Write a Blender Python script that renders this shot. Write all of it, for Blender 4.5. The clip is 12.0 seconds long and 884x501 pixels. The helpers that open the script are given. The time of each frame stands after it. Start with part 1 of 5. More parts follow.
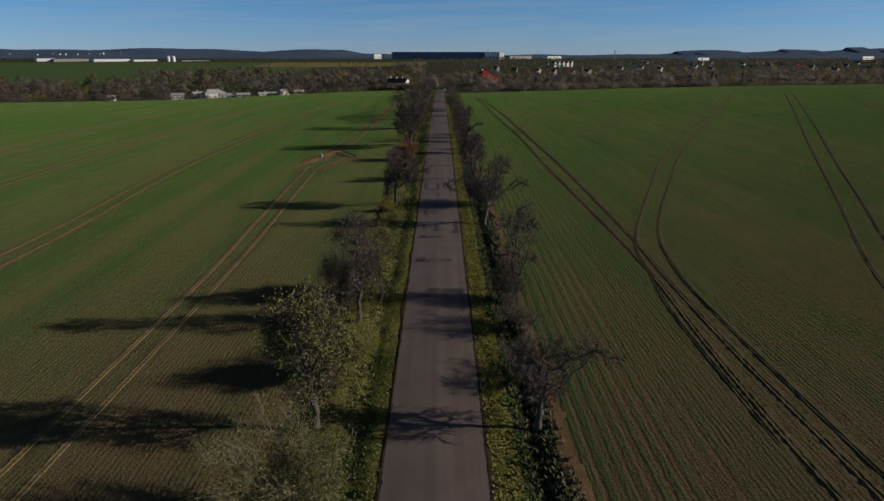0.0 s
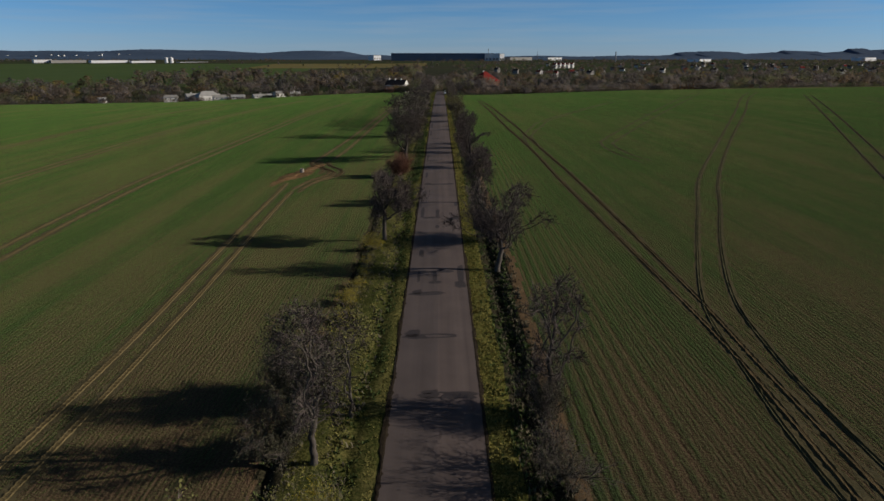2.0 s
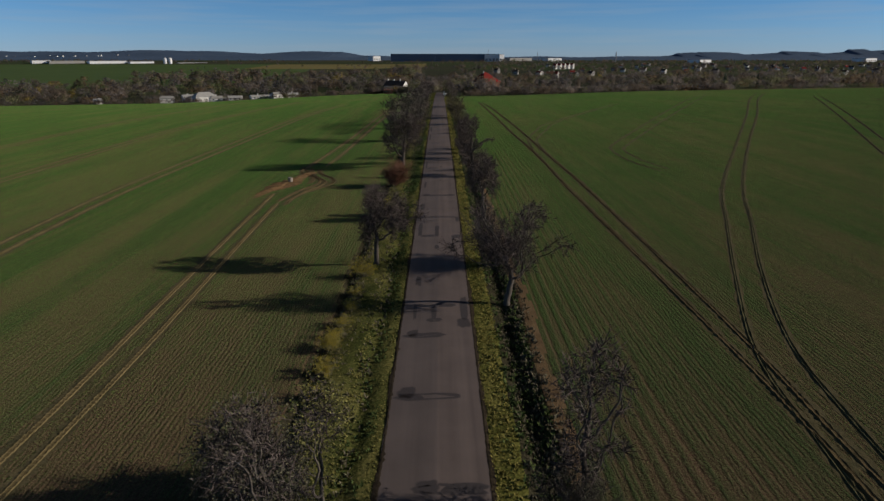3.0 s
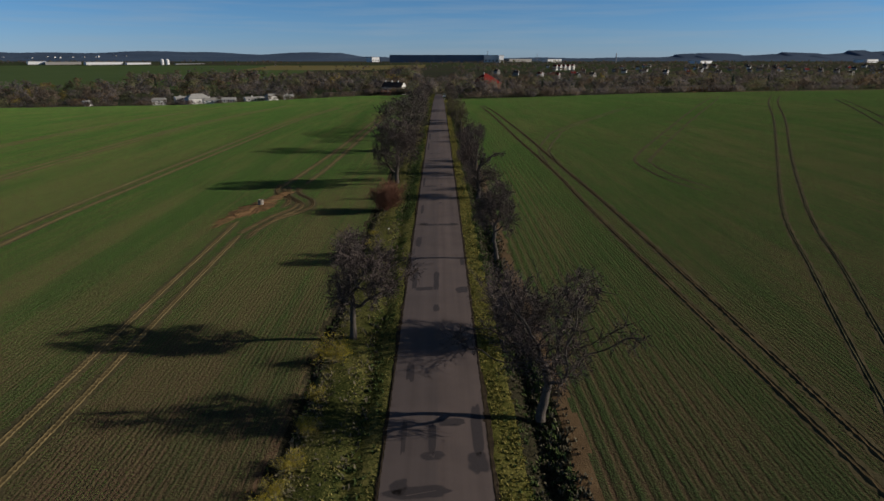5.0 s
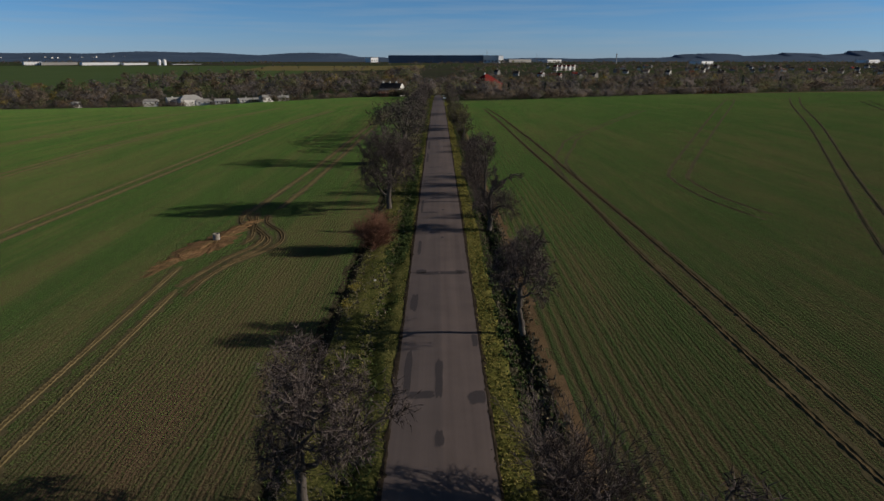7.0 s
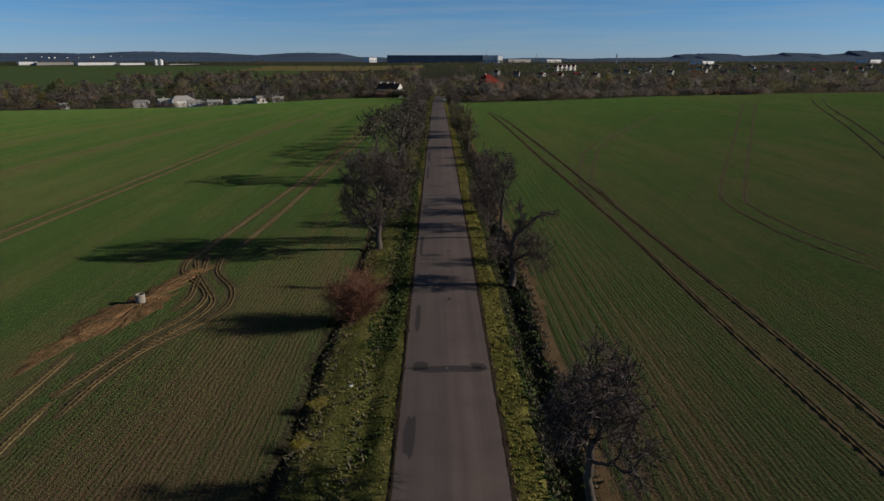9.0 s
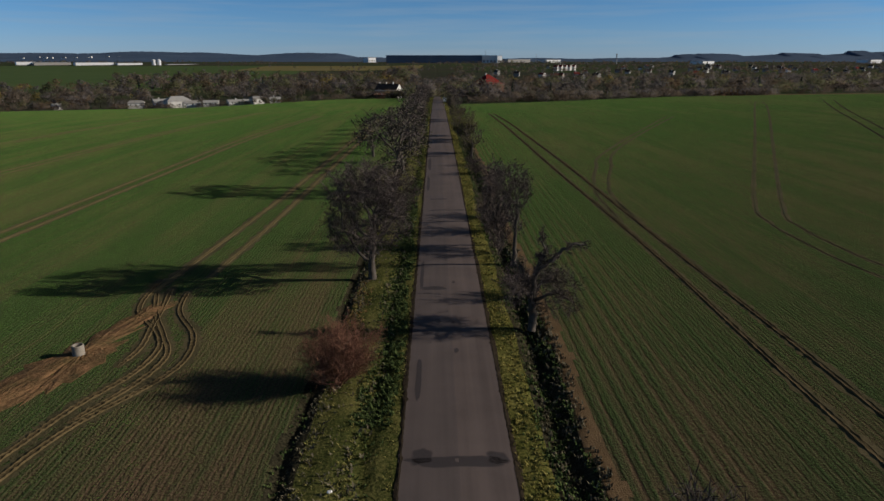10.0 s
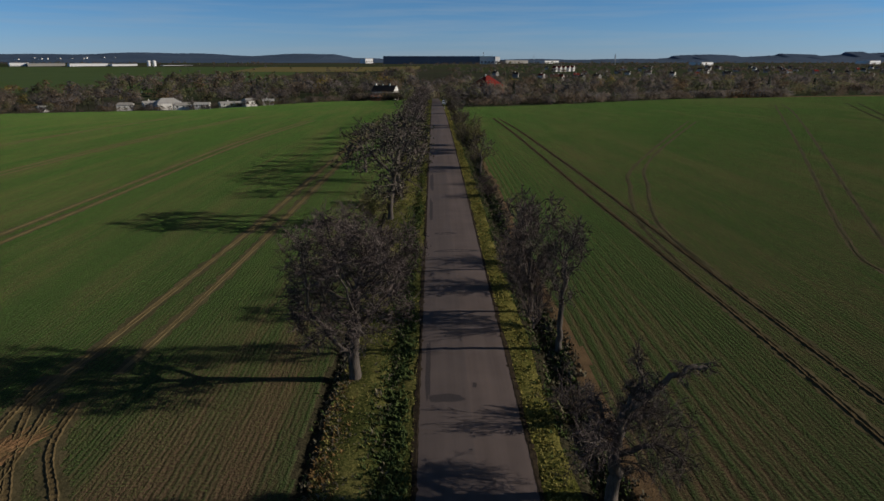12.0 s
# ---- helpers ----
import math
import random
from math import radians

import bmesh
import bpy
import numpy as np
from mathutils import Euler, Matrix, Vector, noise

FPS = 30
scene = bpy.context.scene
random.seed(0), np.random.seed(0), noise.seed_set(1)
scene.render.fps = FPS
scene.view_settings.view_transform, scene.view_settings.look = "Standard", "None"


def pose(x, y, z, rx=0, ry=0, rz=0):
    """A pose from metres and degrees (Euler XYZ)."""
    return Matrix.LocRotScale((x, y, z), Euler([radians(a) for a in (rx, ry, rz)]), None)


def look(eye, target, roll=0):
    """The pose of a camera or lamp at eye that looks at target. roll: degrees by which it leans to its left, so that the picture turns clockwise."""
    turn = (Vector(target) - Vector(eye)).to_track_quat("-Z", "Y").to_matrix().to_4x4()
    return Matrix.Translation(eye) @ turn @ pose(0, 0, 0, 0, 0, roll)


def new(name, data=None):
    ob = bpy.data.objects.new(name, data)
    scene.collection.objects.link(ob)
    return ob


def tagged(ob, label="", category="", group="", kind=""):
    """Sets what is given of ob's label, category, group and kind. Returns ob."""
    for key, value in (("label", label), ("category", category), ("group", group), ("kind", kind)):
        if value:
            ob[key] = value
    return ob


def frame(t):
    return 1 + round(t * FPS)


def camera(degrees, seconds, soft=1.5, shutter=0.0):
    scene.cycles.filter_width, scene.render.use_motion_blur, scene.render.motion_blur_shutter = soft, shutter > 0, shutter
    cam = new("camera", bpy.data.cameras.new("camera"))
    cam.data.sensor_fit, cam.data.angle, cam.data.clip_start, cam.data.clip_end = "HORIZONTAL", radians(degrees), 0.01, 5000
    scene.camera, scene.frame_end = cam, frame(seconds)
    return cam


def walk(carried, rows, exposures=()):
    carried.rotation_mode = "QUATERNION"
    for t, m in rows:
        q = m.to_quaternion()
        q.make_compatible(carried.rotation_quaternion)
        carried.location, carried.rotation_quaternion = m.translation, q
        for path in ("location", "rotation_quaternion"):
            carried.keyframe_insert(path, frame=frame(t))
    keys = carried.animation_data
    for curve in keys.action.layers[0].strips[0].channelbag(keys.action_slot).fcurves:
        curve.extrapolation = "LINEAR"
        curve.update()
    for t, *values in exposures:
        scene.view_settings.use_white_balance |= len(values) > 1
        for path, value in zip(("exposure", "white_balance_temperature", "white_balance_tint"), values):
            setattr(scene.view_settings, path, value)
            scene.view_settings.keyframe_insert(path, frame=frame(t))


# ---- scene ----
import itertools

cam = camera(70, 12.0)
PATH = [
    (0.0, pose(0.255, 0.027, 18.594, 72.6797, 0, -0.1549)),
    (0.5, pose(0.250, 4.518, 18.496, 72.7039, 0, -0.1488)),
    (1.0, pose(0.248, 8.861, 18.400, 72.7318, 0, -0.1497)),
    (1.5, pose(0.246, 13.092, 18.305, 72.7619, 0, -0.1561)),
    (2.0, pose(0.244, 17.241, 18.212, 72.7928, 0, -0.1670)),
    (2.5, pose(0.240, 21.338, 18.120, 72.8234, 0, -0.1811)),
    (3.0, pose(0.232, 25.407, 18.029, 72.8528, 0, -0.1975)),
    (3.5, pose(0.219, 29.470, 17.940, 72.8802, 0, -0.2156)),
    (4.0, pose(0.199, 33.544, 17.852, 72.9049, 0, -0.2345)),
    (4.5, pose(0.172, 37.645, 17.766, 72.9265, 0, -0.2540)),
    (5.0, pose(0.137, 41.783, 17.681, 72.9447, 0, -0.2736)),
    (5.5, pose(0.092, 45.966, 17.597, 72.9593, 0, -0.2932)),
    (6.0, pose(0.036, 50.200, 17.514, 72.9705, 0, -0.3128)),
    (6.5, pose(-0.031, 54.485, 17.434, 72.9783, 0, -0.3326)),
    (7.0, pose(-0.111, 58.820, 17.354, 72.9833, 0, -0.3528)),
    (7.5, pose(-0.204, 63.198, 17.276, 72.9859, 0, -0.3739)),
    (8.0, pose(-0.310, 67.611, 17.199, 72.9869, 0, -0.3966)),
    (8.5, pose(-0.430, 72.046, 17.123, 72.9872, 0, -0.4216)),
    (9.0, pose(-0.565, 76.488, 17.049, 72.9877, 0, -0.4499)),
    (9.5, pose(-0.715, 80.919, 16.977, 72.9898, 0, -0.4824)),
    (10.0, pose(-0.880, 85.314, 16.905, 72.9948, 0, -0.5205)),
    (10.5, pose(-1.060, 89.650, 16.835, 73.0043, 0, -0.5655)),
    (11.0, pose(-1.256, 93.896, 16.767, 73.0200, 0, -0.6190)),
    (11.5, pose(-1.468, 98.020, 16.700, 73.0438, 0, -0.6827)),
    (12.0, pose(-1.695, 101.987, 16.634, 73.0778, 0, -0.7584)),
]
walk(cam, PATH)

# ---- light ----
SUN_UP, SUN_TURN = 20.5, 91.7
world = bpy.data.worlds.new("sky")
scene.world = world
world.use_nodes = True
wt = world.node_tree
sky = wt.nodes.new("ShaderNodeTexSky")
sky.sky_type = "NISHITA"
sky.sun_disc = False
sky.sun_elevation, sky.sun_rotation = radians(SUN_UP), radians(SUN_TURN)
sky.air_density, sky.dust_density, sky.ozone_density = 1.0, 0.0, 3.0
tint = wt.nodes.new("ShaderNodeMix")
tint.data_type, tint.blend_type = "RGBA", "MULTIPLY"
tint.inputs[0].default_value = 1.0
sky_way = wt.nodes.new("ShaderNodeSeparateXYZ")
wt.links.new(wt.nodes.new("ShaderNodeTexCoord").outputs["Generated"], sky_way.inputs[0])
clear = wt.nodes.new("ShaderNodeValToRGB")
clear.color_ramp.elements.new(0.5)
for e, (at, c) in zip(clear.color_ramp.elements, ((0.0, (0.44, 0.69, 1.38)), (0.10, (0.27, 0.56, 0.96)), (0.38, (0.17, 0.20, 0.24)))):
    e.position, e.color = at, (*c, 1)
wt.links.new(sky_way.outputs[2], clear.inputs[0])
wt.links.new(clear.outputs[0], tint.inputs[7])
wt.links.new(sky.outputs[0], tint.inputs[6])
# faint streaks of high cloud
streak = wt.nodes.new("ShaderNodeMapping")
streak.inputs["Scale"].default_value = (3.0, 3.0, 60.0)
wt.links.new(sky_way.inputs[0].links[0].from_socket, streak.inputs[0])
veil = wt.nodes.new("ShaderNodeTexNoise")
veil.inputs["Scale"].default_value, veil.inputs["Detail"].default_value = 1.6, 6.0
wt.links.new(streak.outputs[0], veil.inputs["Vector"])
thin = wt.nodes.new("ShaderNodeMapRange")
for at, v in ((1, 0.46), (2, 0.74), (3, 0.0), (4, 0.30)):
    thin.inputs[at].default_value = v
wt.links.new(veil.outputs[0], thin.inputs[0])
clouded = wt.nodes.new("ShaderNodeMix")
clouded.data_type, clouded.blend_type = "RGBA", "MIX"
clouded.inputs[7].default_value = (3.6, 4.4, 5.2, 1)
wt.links.new(thin.outputs[0], clouded.inputs[0])
wt.links.new(tint.outputs[2], clouded.inputs[6])
wt.links.new(clouded.outputs[2], wt.nodes["Background"].inputs[0])
wt.nodes["Background"].inputs[1].default_value = 0.08
sun = new("sun", bpy.data.lights.new("sun", "SUN"))
sun.data.energy, sun.data.angle, sun.data.color = 3.75, radians(0.5), (1.0, 0.90, 0.77)
sun.matrix_world = look((100 * math.sin(radians(SUN_TURN)), 100 * math.cos(radians(SUN_TURN)), 100 * math.tan(radians(SUN_UP))), (0, 0, 0))

# ---- materials ----
def link(nt, a, b):
    nt.links.new(a, b)


def node(nt, kind, **values):
    n = nt.nodes.new("ShaderNode" + kind)
    for key, v in values.items():
        if key.startswith("i_"):
            n.inputs[key[2:].replace("_", " ")].default_value = v
        elif key == "operation":
            n.operation = v
        elif key == "blend":
            n.data_type, n.blend_type = "RGBA", v
    return n


def ramp(nt, source, stops):
    r = nt.nodes.new("ShaderNodeValToRGB")
    while len(r.color_ramp.elements) < len(stops):
        r.color_ramp.elements.new(0.5)
    for e, (at, c) in zip(r.color_ramp.elements, stops):
        e.position, e.color = at, (*c, 1) if len(c) == 3 else c
    link(nt, source, r.inputs[0])
    return r.outputs[0]


def grain(nt, coord, scale, detail=4.0, stretch=(1, 1, 1), rough=0.55):
    m = nt.nodes.new("ShaderNodeMapping")
    m.inputs["Scale"].default_value = stretch
    link(nt, coord, m.inputs[0])
    n = node(nt, "TexNoise", i_Scale=scale, i_Detail=detail, i_Roughness=rough)
    link(nt, m.outputs[0], n.inputs["Vector"])
    return n.outputs[0]


def mix(nt, factor, a, b, blend="MIX"):
    m = nt.nodes.new("ShaderNodeMix")
    m.data_type, m.blend_type = "RGBA", blend
    for socket, v in ((m.inputs[0], factor), (m.inputs[6], a), (m.inputs[7], b)):
        if isinstance(v, (int, float)):
            socket.default_value = v
        elif isinstance(v, tuple):
            socket.default_value = (*v, 1)
        else:
            link(nt, v, socket)
    return m.outputs[2]


def calc(nt, op, a, b=0.0, c=None):
    m = nt.nodes.new("ShaderNodeMath")
    m.operation = op
    for socket, v in zip(m.inputs, (a, b, c)):
        if v is None:
            continue
        if isinstance(v, (int, float)):
            socket.default_value = v
        else:
            link(nt, v, socket)
    return m.outputs[0]


def begin(name, rough=0.95, spec=0.05):
    m = bpy.data.materials.new(name)
    m.use_nodes = True
    nt = m.node_tree
    b = nt.nodes["Principled BSDF"]
    b.inputs["Roughness"].default_value = rough
    b.inputs["Specular IOR Level"].default_value = spec
    return m, nt, b, nt.nodes.new("ShaderNodeTexCoord").outputs["Object"]


def bump(nt, b, height, strength, distance):
    n = node(nt, "Bump", i_Strength=strength, i_Distance=distance)
    link(nt, height, n.inputs["Height"])
    link(nt, n.outputs[0], b.inputs["Normal"])


def surface(name, dark, light, coarse=0.6, fine=12.0, rough=0.95, spec=0.05, relief=0.4, depth=0.02, vary="", stretch=(1, 1, 1), through=0.0):
    """Colour between dark and light at two scales, with relief; vary: 'island' or 'object' shifts it from piece to piece."""
    m, nt, b, co = begin(name, rough, spec)
    big, small = grain(nt, co, coarse, 3, stretch), grain(nt, co, fine, 5, stretch)
    f = calc(nt, "ADD", calc(nt, "MULTIPLY", big, 0.55), calc(nt, "MULTIPLY", small, 0.45))
    if vary == "island":
        r = nt.nodes.new("ShaderNodeNewGeometry").outputs["Random Per Island"]
        f = calc(nt, "ADD", calc(nt, "MULTIPLY", f, 0.5), calc(nt, "MULTIPLY", r, 0.5))
    elif vary == "object":
        r = nt.nodes.new("ShaderNodeObjectInfo").outputs["Random"]
        f = calc(nt, "ADD", calc(nt, "MULTIPLY", f, 0.6), calc(nt, "MULTIPLY", r, 0.4))
    link(nt, ramp(nt, f, ((0.28, dark), (0.72, light))), b.inputs["Base Color"])
    if relief:
        bump(nt, b, small, relief, depth)
    return m


def crown_material(name, dark, light):
    """Loose twigs and leaves: tone changes from tree to tree, and some light passes through."""
    m, nt, b, co = begin(name, 1.0, 0.0)
    f = calc(nt, "ADD", calc(nt, "MULTIPLY", grain(nt, co, 0.055, 2), 0.85), calc(nt, "MULTIPLY", grain(nt, co, 0.4, 2), 0.15))
    tone = ramp(nt, f, ((0.34, dark), (0.66, light)))
    link(nt, tone, b.inputs["Base Color"])
    thin = nt.nodes.new("ShaderNodeBsdfTranslucent")
    link(nt, tone, thin.inputs["Color"])
    both = nt.nodes.new("ShaderNodeMixShader")
    both.inputs[0].default_value = 0.55
    link(nt, b.outputs[0], both.inputs[1])
    link(nt, thin.outputs[0], both.inputs[2])
    link(nt, both.outputs[0], nt.nodes["Material Output"].inputs[0])
    return m


def field_material():
    """Young drilled crop: thin leaves over reddish loam, in fine rows, with barer strips along the tramlines."""
    m, nt, b, co = begin("winter_crop", 1.0, 0.0)
    b.inputs["Diffuse Roughness"].default_value = 0.15
    x = nt.nodes.new("ShaderNodeSeparateXYZ")
    link(nt, co, x.inputs[0])
    big = grain(nt, co, 0.018, 4, (1, 0.5, 1))
    mid = grain(nt, co, 0.22, 4, (1, 0.35, 1))
    strips = grain(nt, co, 1.0, 3, (0.20, 0.006, 1), 0.6)
    rows = grain(nt, co, 1.0, 4, (2.3, 0.022, 1), 0.75)
    plants = grain(nt, co, 1.0, 3, (6.5, 1.1, 1), 0.7)
    drill = node(nt, "TexWave", i_Scale=1.05, i_Distortion=3.0, i_Detail=4.0)
    drill.inputs["Detail Scale"].default_value = 0.8
    link(nt, co, drill.inputs["Vector"])
    # broad drill rows next to the eastern ditch, wandering a little
    ridge = node(nt, "TexWave", i_Scale=0.42, i_Distortion=1.2, i_Detail=2.0)
    ridge.inputs["Detail Scale"].default_value = 0.3
    link(nt, co, ridge.inputs["Vector"])
    beside = nt.nodes.new("ShaderNodeMapRange")
    for at, v in ((1, 17.0), (2, 8.5), (3, 0.0), (4, 1.0)):
        beside.inputs[at].default_value = v
    link(nt, x.outputs[0], beside.inputs[0])
    beside = calc(nt, "MULTIPLY", beside.outputs[0], calc(nt, "GREATER_THAN", x.outputs[0], 6.5))
    lumpy = calc(nt, "MULTIPLY", calc(nt, "SUBTRACT", ridge.outputs["Fac"], 0.5), beside)
    clods = grain(nt, co, 9.0, 5)
    soil = ramp(nt, clods, ((0.3, (0.068, 0.043, 0.029)), (0.7, (0.156, 0.100, 0.065))))
    leaf = ramp(nt, clods, ((0.3, (0.027, 0.036, 0.017)), (0.7, (0.072, 0.090, 0.040))))
    west = calc(nt, "LESS_THAN", x.outputs[0], 0.0)
    f = calc(nt, "ADD", calc(nt, "MULTIPLY", big, 1.45), calc(nt, "MULTIPLY", mid, 0.6))
    f = calc(nt, "ADD", f, calc(nt, "MULTIPLY", strips, 0.95))
    f = calc(nt, "ADD", f, calc(nt, "MULTIPLY", rows, 1.25))
    f = calc(nt, "ADD", f, calc(nt, "MULTIPLY", drill.outputs["Fac"], calc(nt, "MULTIPLY", mid, 0.42)))
    f = calc(nt, "ADD", f, calc(nt, "MULTIPLY", plants, 0.95))
    f = calc(nt, "ADD", f, calc(nt, "MULTIPLY", clods, 0.5))
    f = calc(nt, "ADD", f, calc(nt, "MULTIPLY", lumpy, 0.55))
    # more soil in the west paints its sunlit tone; its long strips are barer
    f = calc(nt, "SUBTRACT", f, calc(nt, "MULTIPLY", west, 0.05))
    f = calc(nt, "ADD", f, calc(nt, "MULTIPLY", calc(nt, "MULTIPLY", calc(nt, "SUBTRACT", strips, 0.5), west), 1.3))
    # thinnest in its southern part
    south = nt.nodes.new("ShaderNodeMapRange")
    for at, v in ((1, 190.0), (2, 50.0), (3, 0.0), (4, 0.54)):
        south.inputs[at].default_value = v
    link(nt, calc(nt, "ADD", x.outputs[1], calc(nt, "MULTIPLY", big, 60.0)), south.inputs[0])
    f = calc(nt, "SUBTRACT", f, calc(nt, "MULTIPLY", south.outputs[0], calc(nt, "ADD", calc(nt, "MULTIPLY", west, 0.7), 0.3)))
    cover = ramp(nt, calc(nt, "MULTIPLY", f, 0.3), ((0.72, (0.0,) * 3), (0.95, (1.0,) * 3)))
    b.inputs["Sheen Weight"].default_value = 0.19
    b.inputs["Sheen Roughness"].default_value = 0.27
    b.inputs["Sheen Tint"].default_value = (0.37, 0.84, 0.13, 1)
    link(nt, mix(nt, cover, soil, leaf), b.inputs["Base Color"])
    high = calc(nt, "ADD", calc(nt, "MULTIPLY", drill.outputs["Fac"], calc(nt, "MULTIPLY", mid, 0.40)), calc(nt, "MULTIPLY", plants, 0.9))
    high = calc(nt, "ADD", calc(nt, "ADD", clods, high), calc(nt, "MULTIPLY", rows, 0.7))
    high = calc(nt, "ADD", high, calc(nt, "MULTIPLY", lumpy, 0.5))
    bump(nt, b, high, 1.0, 0.09)
    return m


def road_material(name="asphalt", tar=False):
    """Worn asphalt; with tar, the darker filler of a patch, which wears off towards its rim."""
    m, nt, b, co = begin(name, 0.85, 0.25)
    lanes = grain(nt, co, 1.0, 3, (1.4, 0.03, 1))
    blot = grain(nt, co, 0.35, 5)
    grit = grain(nt, co, 60.0, 3)
    f = calc(nt, "ADD", calc(nt, "MULTIPLY", lanes, 0.45), calc(nt, "MULTIPLY", blot, 0.35))
    f = calc(nt, "ADD", f, calc(nt, "MULTIPLY", grit, 0.2))
    col = ramp(nt, f, ((0.34, (0.096, 0.075, 0.069)), (0.64, (0.165, 0.128, 0.116))))
    x = nt.nodes.new("ShaderNodeSeparateXYZ")
    link(nt, co, x.inputs[0])
    half = calc(nt, "GREATER_THAN", calc(nt, "ADD", x.outputs[0], calc(nt, "MULTIPLY", blot, 0.12)), 0.15)
    col = mix(nt, half, mix(nt, 0.20, col, (0.07, 0.066, 0.070)), col)
    if tar:
        worn = nt.nodes.new("ShaderNodeAttribute")
        worn.attribute_name = "filler"
        left = calc(nt, "MULTIPLY", worn.outputs["Fac"], calc(nt, "ADD", 0.45, grain(nt, co, 2.2, 4)))
        left = ramp(nt, left, ((0.12, (0.0,) * 3), (0.75, (1.0,) * 3)))
        col = mix(nt, left, col, ramp(nt, grit, ((0.3, (0.040, 0.034, 0.036)), (0.7, (0.072, 0.060, 0.060)))))
    link(nt, col, b.inputs["Base Color"])
    bump(nt, b, grit, 0.3, 0.008)
    return m


def verge_material():
    m, nt, b, co = begin("verge_turf", 1.0, 0.0)
    x = nt.nodes.new("ShaderNodeSeparateXYZ")
    link(nt, co, x.inputs[0])
    big, small = grain(nt, co, 0.5, 5, (1, 0.4, 1)), grain(nt, co, 7.0, 5)
    f = calc(nt, "ADD", calc(nt, "MULTIPLY", big, 0.55), calc(nt, "MULTIPLY", small, 0.45))
    turf = ramp(nt, f, ((0.32, (0.020, 0.026, 0.008)), (0.46, (0.105, 0.108, 0.028)), (0.62, (0.260, 0.230, 0.070))))
    rank = ramp(nt, f, ((0.32, (0.014, 0.024, 0.008)), (0.48, (0.072, 0.080, 0.024)), (0.66, (0.215, 0.190, 0.066))))
    turf = mix(nt, calc(nt, "LESS_THAN", x.outputs[0], 0.0), turf, rank)
    # darker ground in the eastern ditch and along the western field's edge
    ditch_tone = ramp(nt, small, ((0.3, (0.014, 0.014, 0.010)), (0.7, (0.072, 0.064, 0.038))))
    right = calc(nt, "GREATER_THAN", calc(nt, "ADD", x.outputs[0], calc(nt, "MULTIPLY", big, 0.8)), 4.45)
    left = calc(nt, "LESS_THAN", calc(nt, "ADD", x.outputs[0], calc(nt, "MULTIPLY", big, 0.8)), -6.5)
    link(nt, mix(nt, calc(nt, "ADD", right, left), turf, ditch_tone), b.inputs["Base Color"])
    bump(nt, b, small, 0.8, 0.08)
    return m


def far_land_material():
    m, nt, b, co = begin("far_farmland", 1.0, 0.0)
    v = node(nt, "TexVoronoi", i_Scale=0.0032)
    link(nt, co, v.inputs["Vector"])
    fields = ramp(nt, calc(nt, "FRACT", calc(nt, "MULTIPLY", v.outputs["Color"], 3.1)),
                  ((0.0, (0.050, 0.066, 0.032)), (0.35, (0.052, 0.082, 0.030)), (0.6, (0.090, 0.082, 0.052)), (0.9, (0.044, 0.050, 0.034))))
    link(nt, mix(nt, grain(nt, co, 0.02, 4), fields, (0.056, 0.058, 0.042)), b.inputs["Base Color"])
    return m


FIELD, ASPHALT, VERGE, FAR_LAND = field_material(), road_material(), verge_material(), far_land_material()
SOIL = surface("bare_soil", (0.090, 0.058, 0.030), (0.230, 0.152, 0.082), 0.8, 11, relief=0.9, depth=0.06)
RED_SOIL = surface("dug_subsoil", (0.044, 0.045, 0.020), (0.260, 0.142, 0.074), 0.9, 5, relief=0.9, depth=0.08)
PATCH = road_material("tar_patch", True)
EDGE_SOIL = surface("crumbling_road_edge", (0.012, 0.010, 0.008), (0.075, 0.056, 0.036), 1.5, 14, relief=0.8, depth=0.04)
MEADOW = surface("far_green_field", (0.060, 0.098, 0.028), (0.090, 0.130, 0.040), 0.01, 0.2, relief=0)
STUBBLE = surface("far_ochre_field", (0.150, 0.125, 0.045), (0.220, 0.185, 0.070), 0.01, 0.2, relief=0)
BARK = surface("bark", (0.036, 0.031, 0.028), (0.165, 0.142, 0.122), 2.0, 14, relief=0.8, depth=0.03, stretch=(1, 1, 0.3))
TWIG = surface("twig_bark", (0.040, 0.032, 0.030), (0.150, 0.122, 0.112), 1.0, 9, relief=0, vary="island")
TWIG_PALE = surface("pale_twig", (0.100, 0.088, 0.056), (0.270, 0.245, 0.150), 1.0, 9, relief=0, vary="island")
TWIG_RED = surface("red_twig", (0.105, 0.054, 0.038), (0.260, 0.132, 0.088), 1.0, 9, relief=0, vary="island")
LEAF_OLIVE = surface("olive_leaf", (0.055, 0.060, 0.018), (0.225, 0.210, 0.068), 1.0, 9, 0.7, 0.2, relief=0, vary="island")
LEAF_GREY = surface("grey_leaf", (0.036, 0.037, 0.022), (0.120, 0.114, 0.070), 1.0, 9, 0.7, 0.2, relief=0, vary="island")
LEAF_BROWN = surface("withered_leaf", (0.055, 0.042, 0.028), (0.200, 0.155, 0.095), 1.0, 9, 0.8, 0.1, relief=0, vary="island")
LEAF_LIME = surface("lime_leaf", (0.085, 0.092, 0.016), (0.280, 0.270, 0.055), 1.0, 9, 0.7, 0.2, relief=0, vary="island")
LEAF_YELLOW = surface("yellow_leaf", (0.160, 0.140, 0.010), (0.420, 0.330, 0.030), 1.0, 9, 0.7, 0.2, relief=0, vary="island")
GRASS_SUN = surface("yellowing_grass", (0.130, 0.122, 0.030), (0.370, 0.320, 0.100), 0.5, 6, relief=0, vary="island")
GRASS_DARK = surface("dark_weeds", (0.028, 0.048, 0.017), (0.125, 0.165, 0.056), 0.5, 6, relief=0, vary="island")
